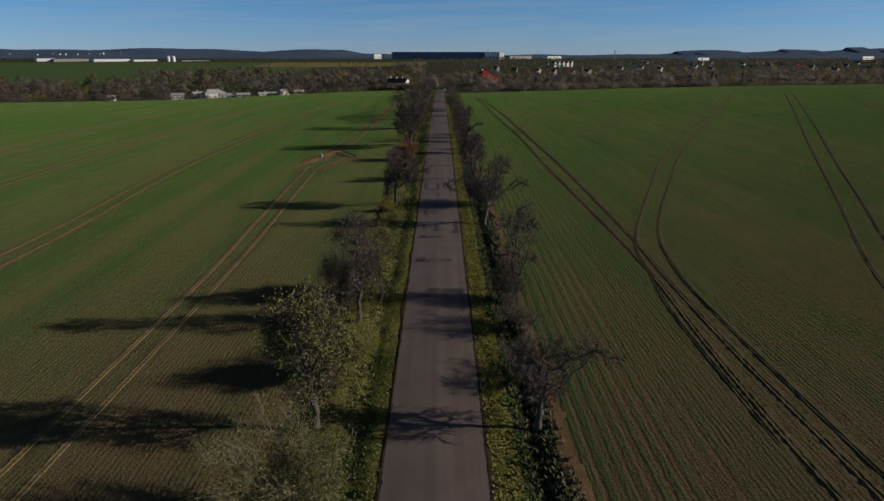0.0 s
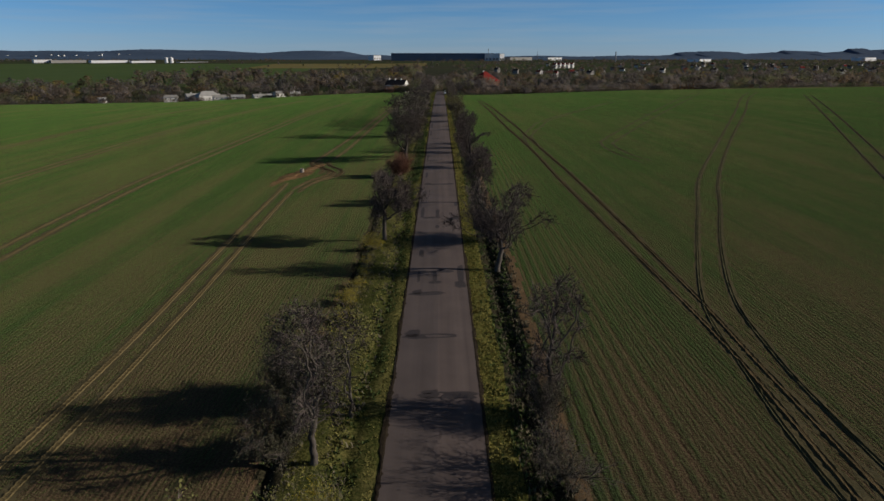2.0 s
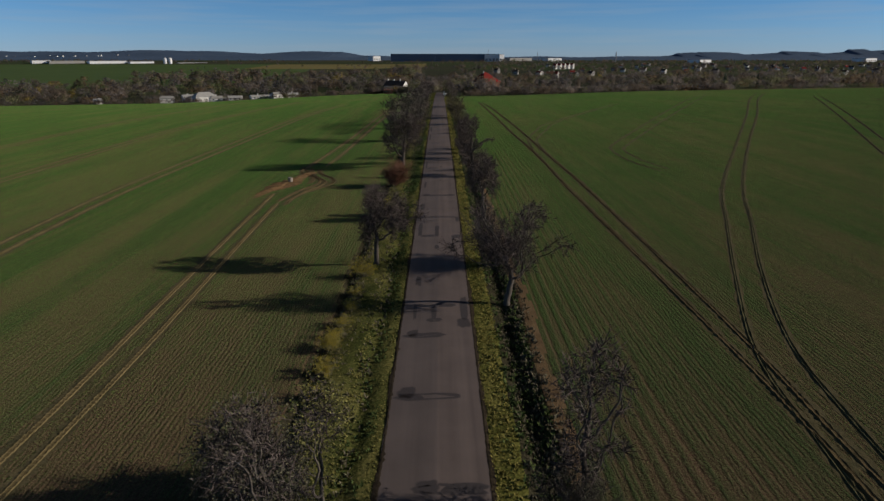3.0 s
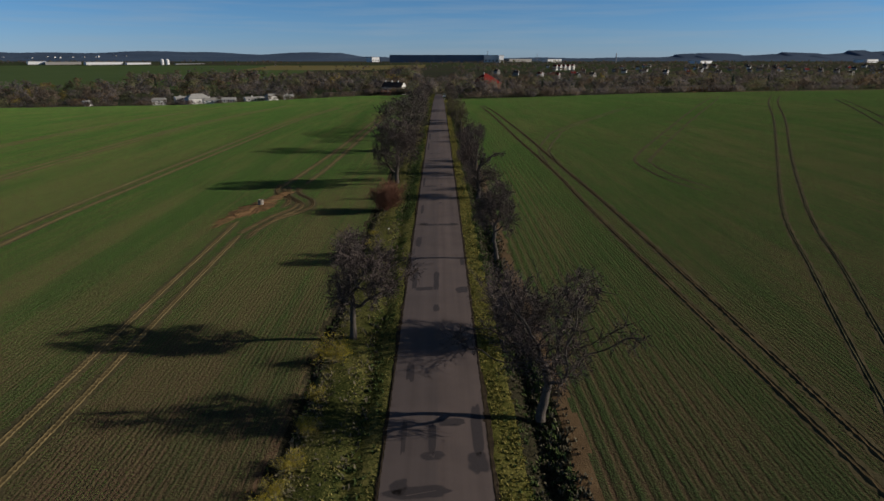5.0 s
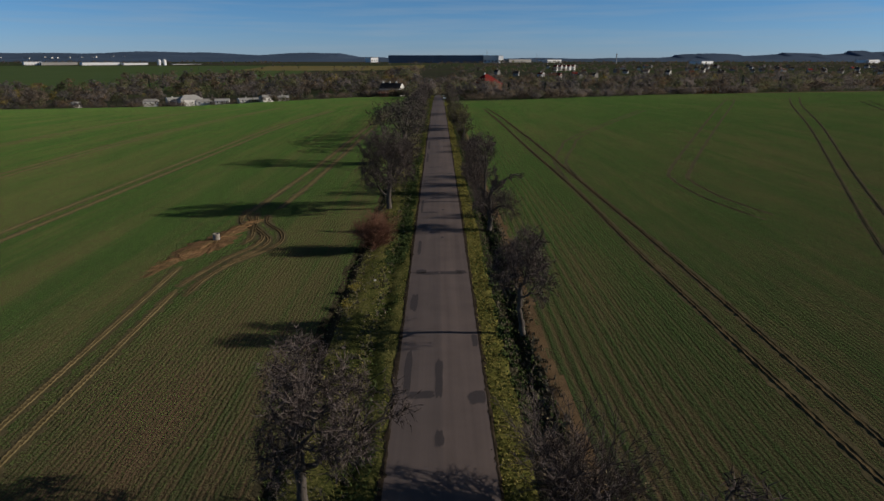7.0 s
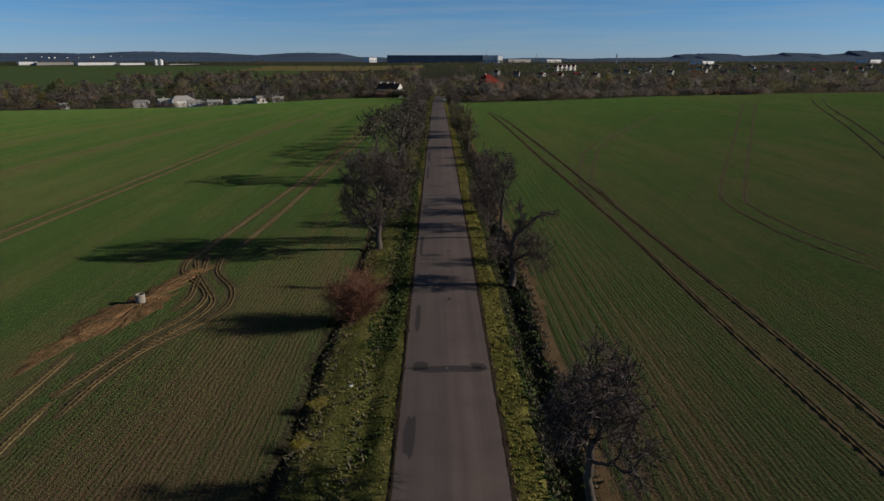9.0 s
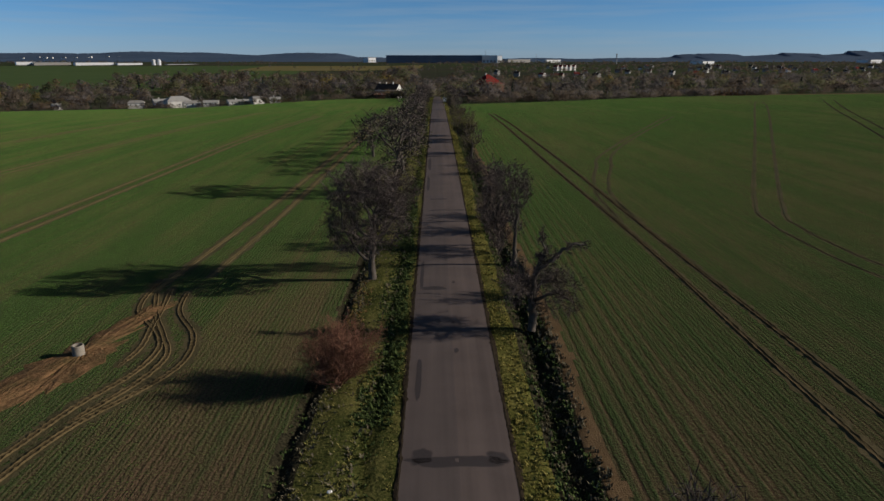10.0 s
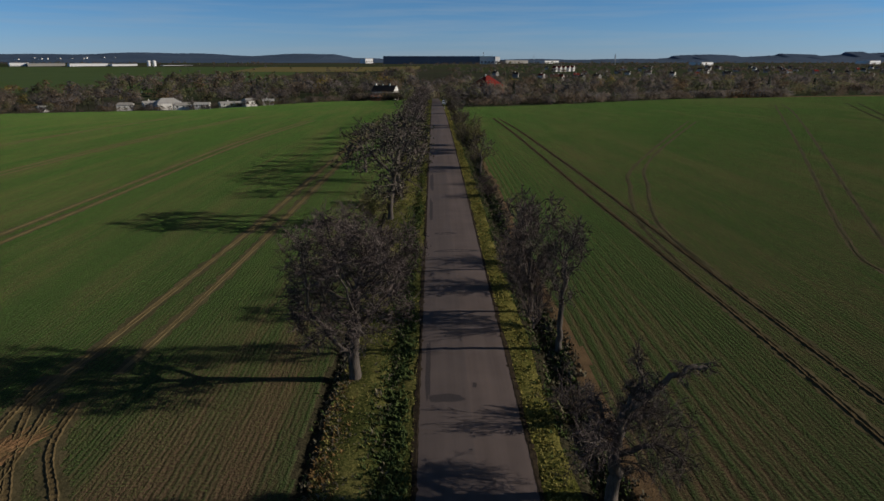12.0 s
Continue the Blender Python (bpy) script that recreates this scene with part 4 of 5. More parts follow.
plant("fruit_tree", -6.0, 132.9, grown_tree(135, 9.4, -4.3, 4.0, 3.8, BARE, 2.4, 0.27, lobes=20, count=900, twigs=6, gnarl=0.24, step=0.30), "large spreading bare fruit tree with a stout forked trunk", "tree")

# east side, from south to north
plant("fruit_tree", 5.35, 28.6, grown_tree(111, 5.0, -1.8, 1.9, 1.8, BARE, 1.3, 0.15, lobes=9, count=340, gnarl=0.32, extra=((2.9, 0.3, 4.2),)), "small bare fruit tree with a pale trunk beside the ditch", "tree")
plant("leafy_shrub", 5.1, 34.0, tree_meshes(24, dict(SHRUB, leaves=0.5, leaf_count=3, leaf=0.05), 1.9, -1.0, 1.1, 2.2, GREY, 0.06, 0.06), "low dark weedy shrub growing in the ditch", "shrub", "roadside shrubs")
plant("leafy_shrub", 5.6, 41.2, tree_meshes(22, dict(SHRUB, leaves=0.7, leaf_count=3, leaf=0.05), 3.2, -1.4, 1.7, 2.2, GREY, 0.06, 0.08), "grey-green leafy shrub growing in the ditch", "shrub", "roadside shrubs")
plant("fruit_tree", 6.0, 46.8, grown_tree(23, 7.0, -1.8, 2.3, 2.2, GREY, 1.5, 0.15, lobes=10, count=340, twigs=5, vase=True, gnarl=0.26, leaves=0.08), "slender bare fruit tree with upright twigs beside the ditch", "tree")
plant("leafy_shrub", 5.5, 46.0, tree_meshes(26, dict(SHRUB, many=(20, 8, 7, 5), leaves=0.7, leaf_count=3, leaf=0.055), 3.0, -1.5, 1.4, 1.9, GREY, 0.06, 0.08), "dark leafy shrub round the foot of a bare tree", "shrub", "roadside shrubs")
plant("fruit_tree", 5.3, 70.0, grown_tree(110, 8.0, -3.0, 3.2, 3.0, BARE, 2.2, 0.20, lobes=12, count=500, vase=True, gnarl=0.32, twigs=5, lean=(0.35, 0.2), extra=((-4.2, 0.4, 4.2), (3.9, -0.6, 5.0))), "bare fruit tree with a pale trunk leaning over the ditch", "tree")
plant("twiggy_shrub", 5.3, 79.0, tree_meshes(25, dict(SHRUB, many=(26, 9, 7, 5)), 5.2, -2.3, 2.2, 3.4, BROWNISH, 0.05, 0.07), "tall dense leafless shrub with brown twigs in the ditch", "shrub", "roadside shrubs")
plant("fruit_tree", 5.45, 96.8, grown_tree(114, 7.1, -2.3, 1.9, 2.7, BARE, 2.0, 0.17, lobes=12, count=440, gnarl=0.34, twigs=7, lean=(-0.35, 0.0)), "bare fruit tree with a pale slanting trunk beside the ditch", "tree")
plant("fruit_tree", 5.3, 122.9, old_tree(27), "old gnarled fruit tree with broken bare limbs", "tree")
plant("fruit_tree", 5.7, 136.2, grown_tree(138, 8.4, -1.6, 1.9, 1.8, BARE, 3.0, 0.15, lobes=8, count=340, vase=True, gnarl=0.3), "tall bare fruit tree standing among ditch shrubs", "tree")
plant("fruit_tree", 4.9, 142.0, grown_tree(139, 7.4, -2.0, 1.8, 2.2, BARE, 1.6, 0.15, lobes=11, count=420), "bare bushy fruit tree standing among ditch shrubs", "tree")
plant("twiggy_shrub", 4.7, 139.6, tree_meshes(29, dict(SHRUB, many=(10, 7, 6, 5), gnarl=0.2), 4.6, -1.5, 1.3, 2.2, BROWNISH, 0.05, 0.07), "dark leafless shrub filling the ditch", "shrub", "roadside shrubs")

# farther on, a few grown forms repeat with other turns and sizes
FAR_SHRUB = dict(many=(12, 6, 5, 4), bends=(1, 3, 2, 1, 1), least=(0.03, 0.03, 0.026, 0.03))
FORMS = {
    "bare": grown_tree(41, 8.0, -3.0, 3.0, 3.0, BARE, 1.8, 0.2, lobes=13, count=180, step=0.44, fine=0.045, twig=0.85, twigs=2),
    "bare2": grown_tree(42, 8.0, -2.7, 2.7, 2.7, BARE, 2.2, 0.18, lobes=9, count=160, step=0.44, gnarl=0.3, fine=0.045, twig=0.85, twigs=2),
    "grey": grown_tree(43, 8.0, -3.0, 3.0, 3.0, GREY, 1.6, 0.19, lobes=14, count=180, step=0.44, fine=0.042, twig=0.85, twigs=2, leaves=0.7, leaf=0.095),
    "shrub": tree_meshes(44, dict(SHRUB, leaves=0.3, leaf=0.08, **FAR_SHRUB), 4.0, -2.0, 2.0, 2.0, BROWNISH, 0.05, 0.07),
    "green": tree_meshes(45, dict(SHRUB, leaves=0.9, leaf_count=4, leaf=0.1, **FAR_SHRUB), 4.0, -2.0, 2.0, 2.0, OLIVE, 0.05, 0.07),
}
LABELS = {
    "bare": "bare spreading fruit tree in the row along the road", "bare2": "bare upright fruit tree in the row along the road",
    "grey": "fruit tree with withered grey-brown leaves along the road", "shrub": "dark leafless shrub along the road", "green": "dark green leafy shrub along the road",
}
FARTHER = (
    ("green", -8.2, 167, 4.2, 1.6), ("grey", -6.4, 168.5, 10.6, 4.4), ("bare", -6.2, 183.5, 7.6, 3.6), ("grey", -6.8, 192, 7.8, 4.0), ("bare", -12.2, 199, 7.6, 3.4),
    ("grey", -7.4, 204, 8.0, 3.8), ("bare", -6.0, 211, 8.6, 3.4), ("bare", -6.0, 218, 8.5, 3.2), ("bare2", -6.2, 228, 8.0, 3.2), ("bare", -6.2, 246, 8.6, 3.6),
    ("bare", -6.0, 236, 7.6, 3.0), ("bare2", -6.0, 258, 8.0, 3.0), ("bare", -6.0, 272, 8.2, 3.3), ("grey", -6.2, 285, 7.4, 3.0), ("bare", -6.0, 298, 7.6, 3.2),
    ("bare2", -6.0, 315, 8.4, 3.2), ("bare", -6.2, 332, 8.0, 3.4), ("bare", -6.0, 350, 8.8, 3.5), ("bare2", -6.0, 370, 8.6, 3.4), ("bare", -6.2, 392, 9.0, 3.6),
    ("shrub", -6.6, 176, 3.4, 2.0), ("shrub", -6.4, 240, 3.6, 2.2), ("shrub", -6.4, 224, 4.0, 2.2), ("shrub", -6.4, 265, 4.0, 2.4),
    ("bare2", 5.6, 146.3, 7.4, 1.9), ("bare", 5.3, 151.0, 6.4, 2.0), ("shrub", 4.9, 147, 3.6, 1.8), ("shrub", 5.0, 153, 2.8, 1.6), ("shrub", 5.1, 128.5, 2.6, 1.3),
    ("bare2", 5.4, 197.5, 5.6, 2.2), ("green", 5.2, 201.5, 4.0, 1.7), ("green", 5.0, 218.5, 6.6, 2.4), ("green", 5.0, 230, 6.4, 2.4), ("shrub", 5.0, 223, 5.2, 2.4),
    ("shrub", 5.2, 268, 5.4, 2.2), ("green", 5.3, 275, 5.0, 2.2), ("bare", 5.4, 307, 6.8, 2.6), ("bare2", 5.4, 290, 6.0, 2.2), ("shrub", 5.2, 325, 5.0, 2.4),
    ("bare", 5.4, 345, 7.5, 2.8), ("green", 5.4, 358, 6.0, 2.4), ("bare", 5.6, 374, 8.5, 3.0), ("bare2", 5.6, 392, 8.5, 3.0), ("shrub", 5.1, 180, 2.2, 1.5), ("shrub", 5.1, 188, 1.8, 1.3),
)
turner = random.Random(5)
for form, x, y, high, wide in FARTHER:
    tall, base_wide = (8.0, 3.0) if form in ("bare", "grey") else (8.0, 2.7) if form == "bare2" else (4.0, 2.0)
    shrubby = form in ("shrub", "green")
    plant("roadside_shrub" if shrubby else "fruit_tree", x, y, FORMS[form], LABELS[form], "shrub" if shrubby else "tree", "roadside shrubs" if shrubby else "roadside trees",
          turner.uniform(0, 360), (wide / base_wide, wide / base_wide, high / tall))


# ---- grasses and weeds ----
def tufts(name, label, material, zone, count, size, blades, seed, lean=0.5):
    """Grass as bent blades; zone: how far from the road's middle (least, most) and along it."""
    rng = np.random.default_rng(seed)
    x0, x1, y0, y1 = zone
    # thinner with the distance along the road
    y = y0 + (y1 - y0) * rng.random(count) ** 1.25
    wob = 0.35 * np.sin(y * 0.11) + 0.25 * np.sin(y * 0.37 + 1.0)
    x = rng.uniform(x0, x1, count) + 0.4 * wob
    x = np.where((np.abs(x) < 2.68) & (np.sign(x) == np.sign(x0)), np.sign(x0) * 2.68, x)
    clump = np.sin(x * 3.1 + np.sin(y * 0.7) * 2) * np.sin(y * 1.3 + x) > rng.uniform(-1.3, 0.6, count)
    x, y = x[clump], y[clump]
    n = len(x)
    z = ground_z(x, y) - 0.38 * np.exp(-(((x - 5.0) / 0.62) ** 2)) - 0.14 * np.exp(-(((x + 7.35) / 0.42) ** 2)) - 0.12 * np.exp(-(((x + 4.0) / 0.45) ** 2)) - 0.03
    base = np.repeat(np.stack([x, y, z], 1), blades, 0) + np.concatenate([rng.normal(0, size * 0.28, (n * blades, 2)), np.zeros((n * blades, 1))], 1)
    turn = rng.uniform(0, 2 * np.pi, n * blades)
    high = size * rng.uniform(0.5, 1.25, n * blades) * np.repeat(rng.uniform(0.6, 1.3, n), blades)
    out = np.stack([np.cos(turn), np.sin(turn), np.zeros_like(turn)], 1)
    side = np.stack([-np.sin(turn), np.cos(turn), np.zeros_like(turn)], 1) * (0.10 * size + 0.015)
    up = np.zeros_like(out)
    up[:, 2] = high
    mid = base + up * 0.6 + out * (high * lean * 0.35)[:, None]
    tip = base + up + out * (high * lean)[:, None]
    tip[:, 2] -= high * lean * 0.25
    verts = np.stack([base - side, base + side, mid + side * 0.9, mid - side * 0.9, tip], 1).reshape(-1, 3)
    i = np.arange(len(base)) * 5
    quads = np.stack([i, i + 1, i + 2, i + 3], 1).tolist()
    tris = np.stack([i + 3, i + 2, i + 4], 1).tolist()
    ob = new(name, mesh(name, verts.tolist(), quads + tris, material))
    return tagged(ob, label, "grass", kind="stuff")


tufts("verge_grass", "short yellow-green grass along the road's edge", GRASS_SUN, (2.62, 3.95, 14, 330), 17000, 0.13, 5, 1, 0.7)
tufts("verge_weeds", "dark green weeds scattered in the verge grass", GRASS_DARK, (3.2, 4.5, 14, 330), 2600, 0.15, 5, 11, 0.6)
tufts("verge_grass", "short olive-green grass on the wide verge", GRASS_OLIVE, (-6.8, -4.4, 14, 330), 22000, 0.16, 5, 2, 0.7)
tufts("mown_grass", "short mown grass strip along the asphalt", GRASS_OLIVE, (-3.1, -2.6, 14, 330), 6000, 0.09, 4, 9, 0.8)
tufts("verge_weeds", "dark green nettles and weeds on the verge", GRASS_DARK, (-4.6, -3.1, 14, 330), 4600, 0.15, 6, 3, 0.6)
tufts("verge_weeds", "lush dark green nettles along the road's edge", GRASS_DARK, (-5.0, -3.0, 112, 175), 4200, 0.20, 6, 13, 0.6)
tufts("ditch_weeds", "dark rank weeds filling the ditch", GRASS_DARK, (4.0, 6.0, 14, 330), 10500, 0.22, 6, 4, 0.6)
tufts("ditch_weeds", "withered grey stalks along the ditch", GRASS_DEAD, (4.3, 6.5, 14, 330), 10500, 0.24, 5, 5, 0.5)
tufts("field_edge_weeds", "withered grasses along the field's edge", GRASS_DEAD, (-7.3, -6.1, 14, 330), 9000, 0.17, 5, 6, 0.6)
tufts("field_edge_weeds", "dark weeds along the field's edge", GRASS_DARK, (-7.9, -6.8, 14, 330), 2600, 0.14, 5, 12, 0.6)
tufts("verge_weeds", "scattered withered stalks on the verge", GRASS_DEAD, (-6.6, -3.8, 14, 330), 5500, 0.24, 4, 7, 0.6)
tufts("verge_weeds", "rusty brown grass round the foot of the large tree", GRASS_RUST, (-7.0, -5.7, 119, 133), 520, 0.17, 5, 8, 0.7)


def yellow_clump(x, y, high, seed):
    parts = tree_meshes(seed, dict(SHRUB, many=(14, 6, 5, 4), leaves=0.9, leaf_count=3, leaf=0.075), high, -high * 0.6, high * 0.6, high * 0.7, dict(PALE, foliage=LEAF_YELLOW), 0.05, 0.03)
    plant("yellow_shrub", x, y, parts, "low shrub with bright yellow autumn leaves on the verge", "shrub", "roadside shrubs")


yellow_clump(-6.35, 76.4, 1.7, 51)
yellow_clump(-6.9, 62.6, 1.2, 52)
yellow_clump(-6.5, 66.0, 1.0, 53)
for n, (x, y, high) in enumerate(((-6.7, 56.4, 0.9), (-6.6, 59.2, 1.1), (-6.9, 64.3, 0.8), (-6.4, 69.0, 0.9), (-6.6, 72.2, 0.8), (-6.8, 101.5, 0.7), (-6.6, 104.8, 0.8))):
    yellow_clump(x, y, high, 60 + n)
yellow_clump(-5.0, 38.3, 1.9, 54)


def crumpled_paper(x, y, seed):
    bm = bmesh.new()
    bmesh.ops.create_icosphere(bm, subdivisions=2, radius=0.11)
    rng = random.Random(seed)
    for v in bm.verts:
        v.co *= rng.uniform(0.7, 1.2)
        v.co.z *= 0.6
    ob = new("paper_litter", bm_mesh("paper_litter", bm, PAPER))
    ob.location = (x, y, gz(x, y) + 0.22)
    tagged(ob, "crumpled white paper lying in the verge grass", "litter")


crumpled_paper(-5.23, 106.85, 4)


# ---- woods, village and distance ----
def crown_form(seed, slim=1.0, count=280, clump=0.042, rise=1.0, drop=0.0):
    """Corners, and the outward way as a fifth row, of the small twig clumps that fill an uneven crown of height 1."""
    rng = np.random.default_rng(seed)
    blobs = [(rng.normal(0, 0.16 * slim), rng.normal(0, 0.16 * slim), rng.uniform(0.28, 0.80), rng.uniform(0.13, 0.25)) for _ in range(10)]
    out = []
    for _ in range(count):
        bx, by, bz, br = blobs[rng.integers(len(blobs))]
        d = rng.normal(0, 1, 3)
        d /= np.linalg.norm(d)
        c = np.array([bx, by, bz]) + d * br * rng.uniform(0.55, 1.1) * (slim, slim, 1.0)
        n = d + rng.normal(0, 0.3, 3)
        a = np.cross(n, rng.normal(0, 1, 3))
        b = np.cross(n, a)
        a *= clump / np.linalg.norm(a) * rng.uniform(0.5, 1.4)
        b *= clump * 0.9 / np.linalg.norm(b) * rng.uniform(0.5, 1.3)
        away = 0.7 * d + 2.0 * (c - (0, 0, 0.35)) + rng.normal(0, 0.08, 3)
        out.append([c - b, c + a * 0.9, c + b, c - a, away / np.linalg.norm(away)])
    for n in range(3):
        t = 2 * math.pi * n / 3
        r = 0.022
        p, q = np.array([r * math.cos(t), r * math.sin(t), -0.03]), np.array([r * math.cos(t + 2.1), r * math.sin(t + 2.1), -0.03])
        out.append([p, q, q * (0.4, 0.4, 1) + (0, 0, 0.6), p * (0.4, 0.4, 1) + (0, 0, 0.6), (math.cos(t + 1), math.sin(t + 1), 0)])
    out = np.array(out)
    out[:, :4, 2] = out[:, :4, 2] * rise - drop
    return out


def conifer_form(seed):
    rng = np.random.default_rng(seed)
    out = []
    for _ in range(150):
        h = rng.uniform(0.06, 1.0) ** 0.8
        r = 0.19 * (1 - h) * rng.uniform(0.3, 1.1) + 0.005
        t = rng.uniform(0, 2 * math.pi)
        c = np.array([r * math.cos(t), r * math.sin(t), h])
        a = np.array([math.cos(t), math.sin(t), -0.5]) * 0.05
        b = np.array([-math.sin(t), math.cos(t), 0.1]) * 0.04
        out.append([c - a, c - b, c + a, c + b, (0.9 * math.cos(t), 0.9 * math.sin(t), 0.43)])
    return np.array(out)


CROWNS = [crown_form(60 + i, 1.0 + 0.25 * (i % 3)) for i in range(9)]
FAR_CROWNS = [crown_form(70 + i, 1.0 + 0.25 * (i % 3), 100, 0.07) for i in range(6)]
BUSHES = [crown_form(80 + i, 1.8, 280, 0.040, 1.15, 0.24) for i in range(5)]
CONIFERS = [conifer_form(90 + i) for i in range(3)]


def woodland(name, label, spots, seed, weights):
    """One stand of far trees. spots: x, y, height, kind ('tree' or 'bush')."""
    rng = np.random.default_rng(seed)
    verts, index, ways = [], [], []
    for x, y, high, kind in spots:
        pick = rng.choice(6, p=np.array(weights) / sum(weights))
        forms = CONIFERS if pick == 5 else BUSHES if kind == "bush" else FAR_CROWNS if y > 900 else CROWNS
        f = forms[rng.integers(len(forms))]
        t = rng.uniform(0, 2 * math.pi)
        c, s = math.cos(t), math.sin(t)
        wide = high * (rng.uniform(0.9, 1.2) if pick == 5 else rng.uniform(1.0, 1.5))
        turned = np.stack([f[..., 0] * c - f[..., 1] * s, f[..., 0] * s + f[..., 1] * c, f[..., 2]], -1)
        verts.append((turned[:, :4] * (wide, wide, high) + (x, y, gz(x, y))).reshape(-1, 3))
        ways.append(np.repeat(turned[:, 4], 4, 0))
        index.append(np.full(len(f), pick))
    verts, index, ways = np.concatenate(verts), np.concatenate(index), np.concatenate(ways)
    me = bpy.data.meshes.new(name)
    me.vertices.add(len(verts))
    me.vertices.foreach_set("co", verts.ravel())
    me.loops.add(len(verts))
    me.loops.foreach_set("vertex_index", np.arange(len(verts), dtype=np.int32))
    me.polygons.add(len(verts) // 4)
    me.polygons.foreach_set("loop_start", np.arange(0, len(verts), 4, dtype=np.int32))
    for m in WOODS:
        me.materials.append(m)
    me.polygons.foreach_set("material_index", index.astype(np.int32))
    me.update(calc_edges=True)
    me.shade_smooth()
    me.normals_split_custom_set_from_vertices(ways.tolist())
    return tagged(new(name, me), label, "woodland", kind="stuff")


def scatter(seed, count, xs, ys, highs, kind="tree", line=None):
    rng = random.Random(seed)
    out = []
    for _ in range(count):
        x, y = rng.uniform(*xs), rng.uniform(*ys)
        if line:
            y += float(line(x))
        out.append((x, y, rng.uniform(*highs), kind))
    return out


def fan(seed, count, turns, ys, highs, kind="tree"):
    """Trees in a sector seen from the road's start: turns are x over y."""
    rng = random.Random(seed)
    out = []
    for _ in range(count):
        y = math.sqrt(rng.uniform(ys[0] ** 2, ys[1] ** 2))
        out.append((y * rng.uniform(*turns), y, rng.uniform(*highs), kind))
    return out


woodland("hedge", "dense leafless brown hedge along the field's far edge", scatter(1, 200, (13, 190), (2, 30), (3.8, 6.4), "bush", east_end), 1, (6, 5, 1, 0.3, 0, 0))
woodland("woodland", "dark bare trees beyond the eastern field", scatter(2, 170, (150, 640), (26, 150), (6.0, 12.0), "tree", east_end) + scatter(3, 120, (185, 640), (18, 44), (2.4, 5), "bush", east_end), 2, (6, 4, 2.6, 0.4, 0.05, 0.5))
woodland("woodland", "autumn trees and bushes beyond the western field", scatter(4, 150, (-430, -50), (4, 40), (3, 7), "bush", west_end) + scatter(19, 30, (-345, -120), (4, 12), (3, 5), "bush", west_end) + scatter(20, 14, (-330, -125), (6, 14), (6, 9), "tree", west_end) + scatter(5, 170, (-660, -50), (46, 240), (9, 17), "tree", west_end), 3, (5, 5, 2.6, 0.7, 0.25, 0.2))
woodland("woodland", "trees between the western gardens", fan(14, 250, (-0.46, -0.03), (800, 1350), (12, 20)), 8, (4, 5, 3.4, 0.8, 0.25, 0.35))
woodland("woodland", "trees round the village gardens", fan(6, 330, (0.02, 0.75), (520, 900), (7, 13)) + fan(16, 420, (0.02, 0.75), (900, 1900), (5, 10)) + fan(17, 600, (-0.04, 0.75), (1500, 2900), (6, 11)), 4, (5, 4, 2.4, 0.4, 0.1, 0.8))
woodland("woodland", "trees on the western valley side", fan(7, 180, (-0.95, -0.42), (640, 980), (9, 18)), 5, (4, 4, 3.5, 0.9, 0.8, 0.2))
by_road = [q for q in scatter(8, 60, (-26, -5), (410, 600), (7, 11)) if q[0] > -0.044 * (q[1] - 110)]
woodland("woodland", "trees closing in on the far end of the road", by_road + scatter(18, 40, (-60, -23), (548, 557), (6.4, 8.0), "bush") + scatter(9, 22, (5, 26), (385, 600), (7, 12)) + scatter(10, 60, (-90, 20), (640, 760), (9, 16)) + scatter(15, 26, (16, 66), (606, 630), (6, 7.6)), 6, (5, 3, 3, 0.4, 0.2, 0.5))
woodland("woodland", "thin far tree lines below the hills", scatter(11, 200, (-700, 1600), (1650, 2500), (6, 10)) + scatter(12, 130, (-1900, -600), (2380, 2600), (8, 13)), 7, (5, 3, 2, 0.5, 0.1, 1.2))


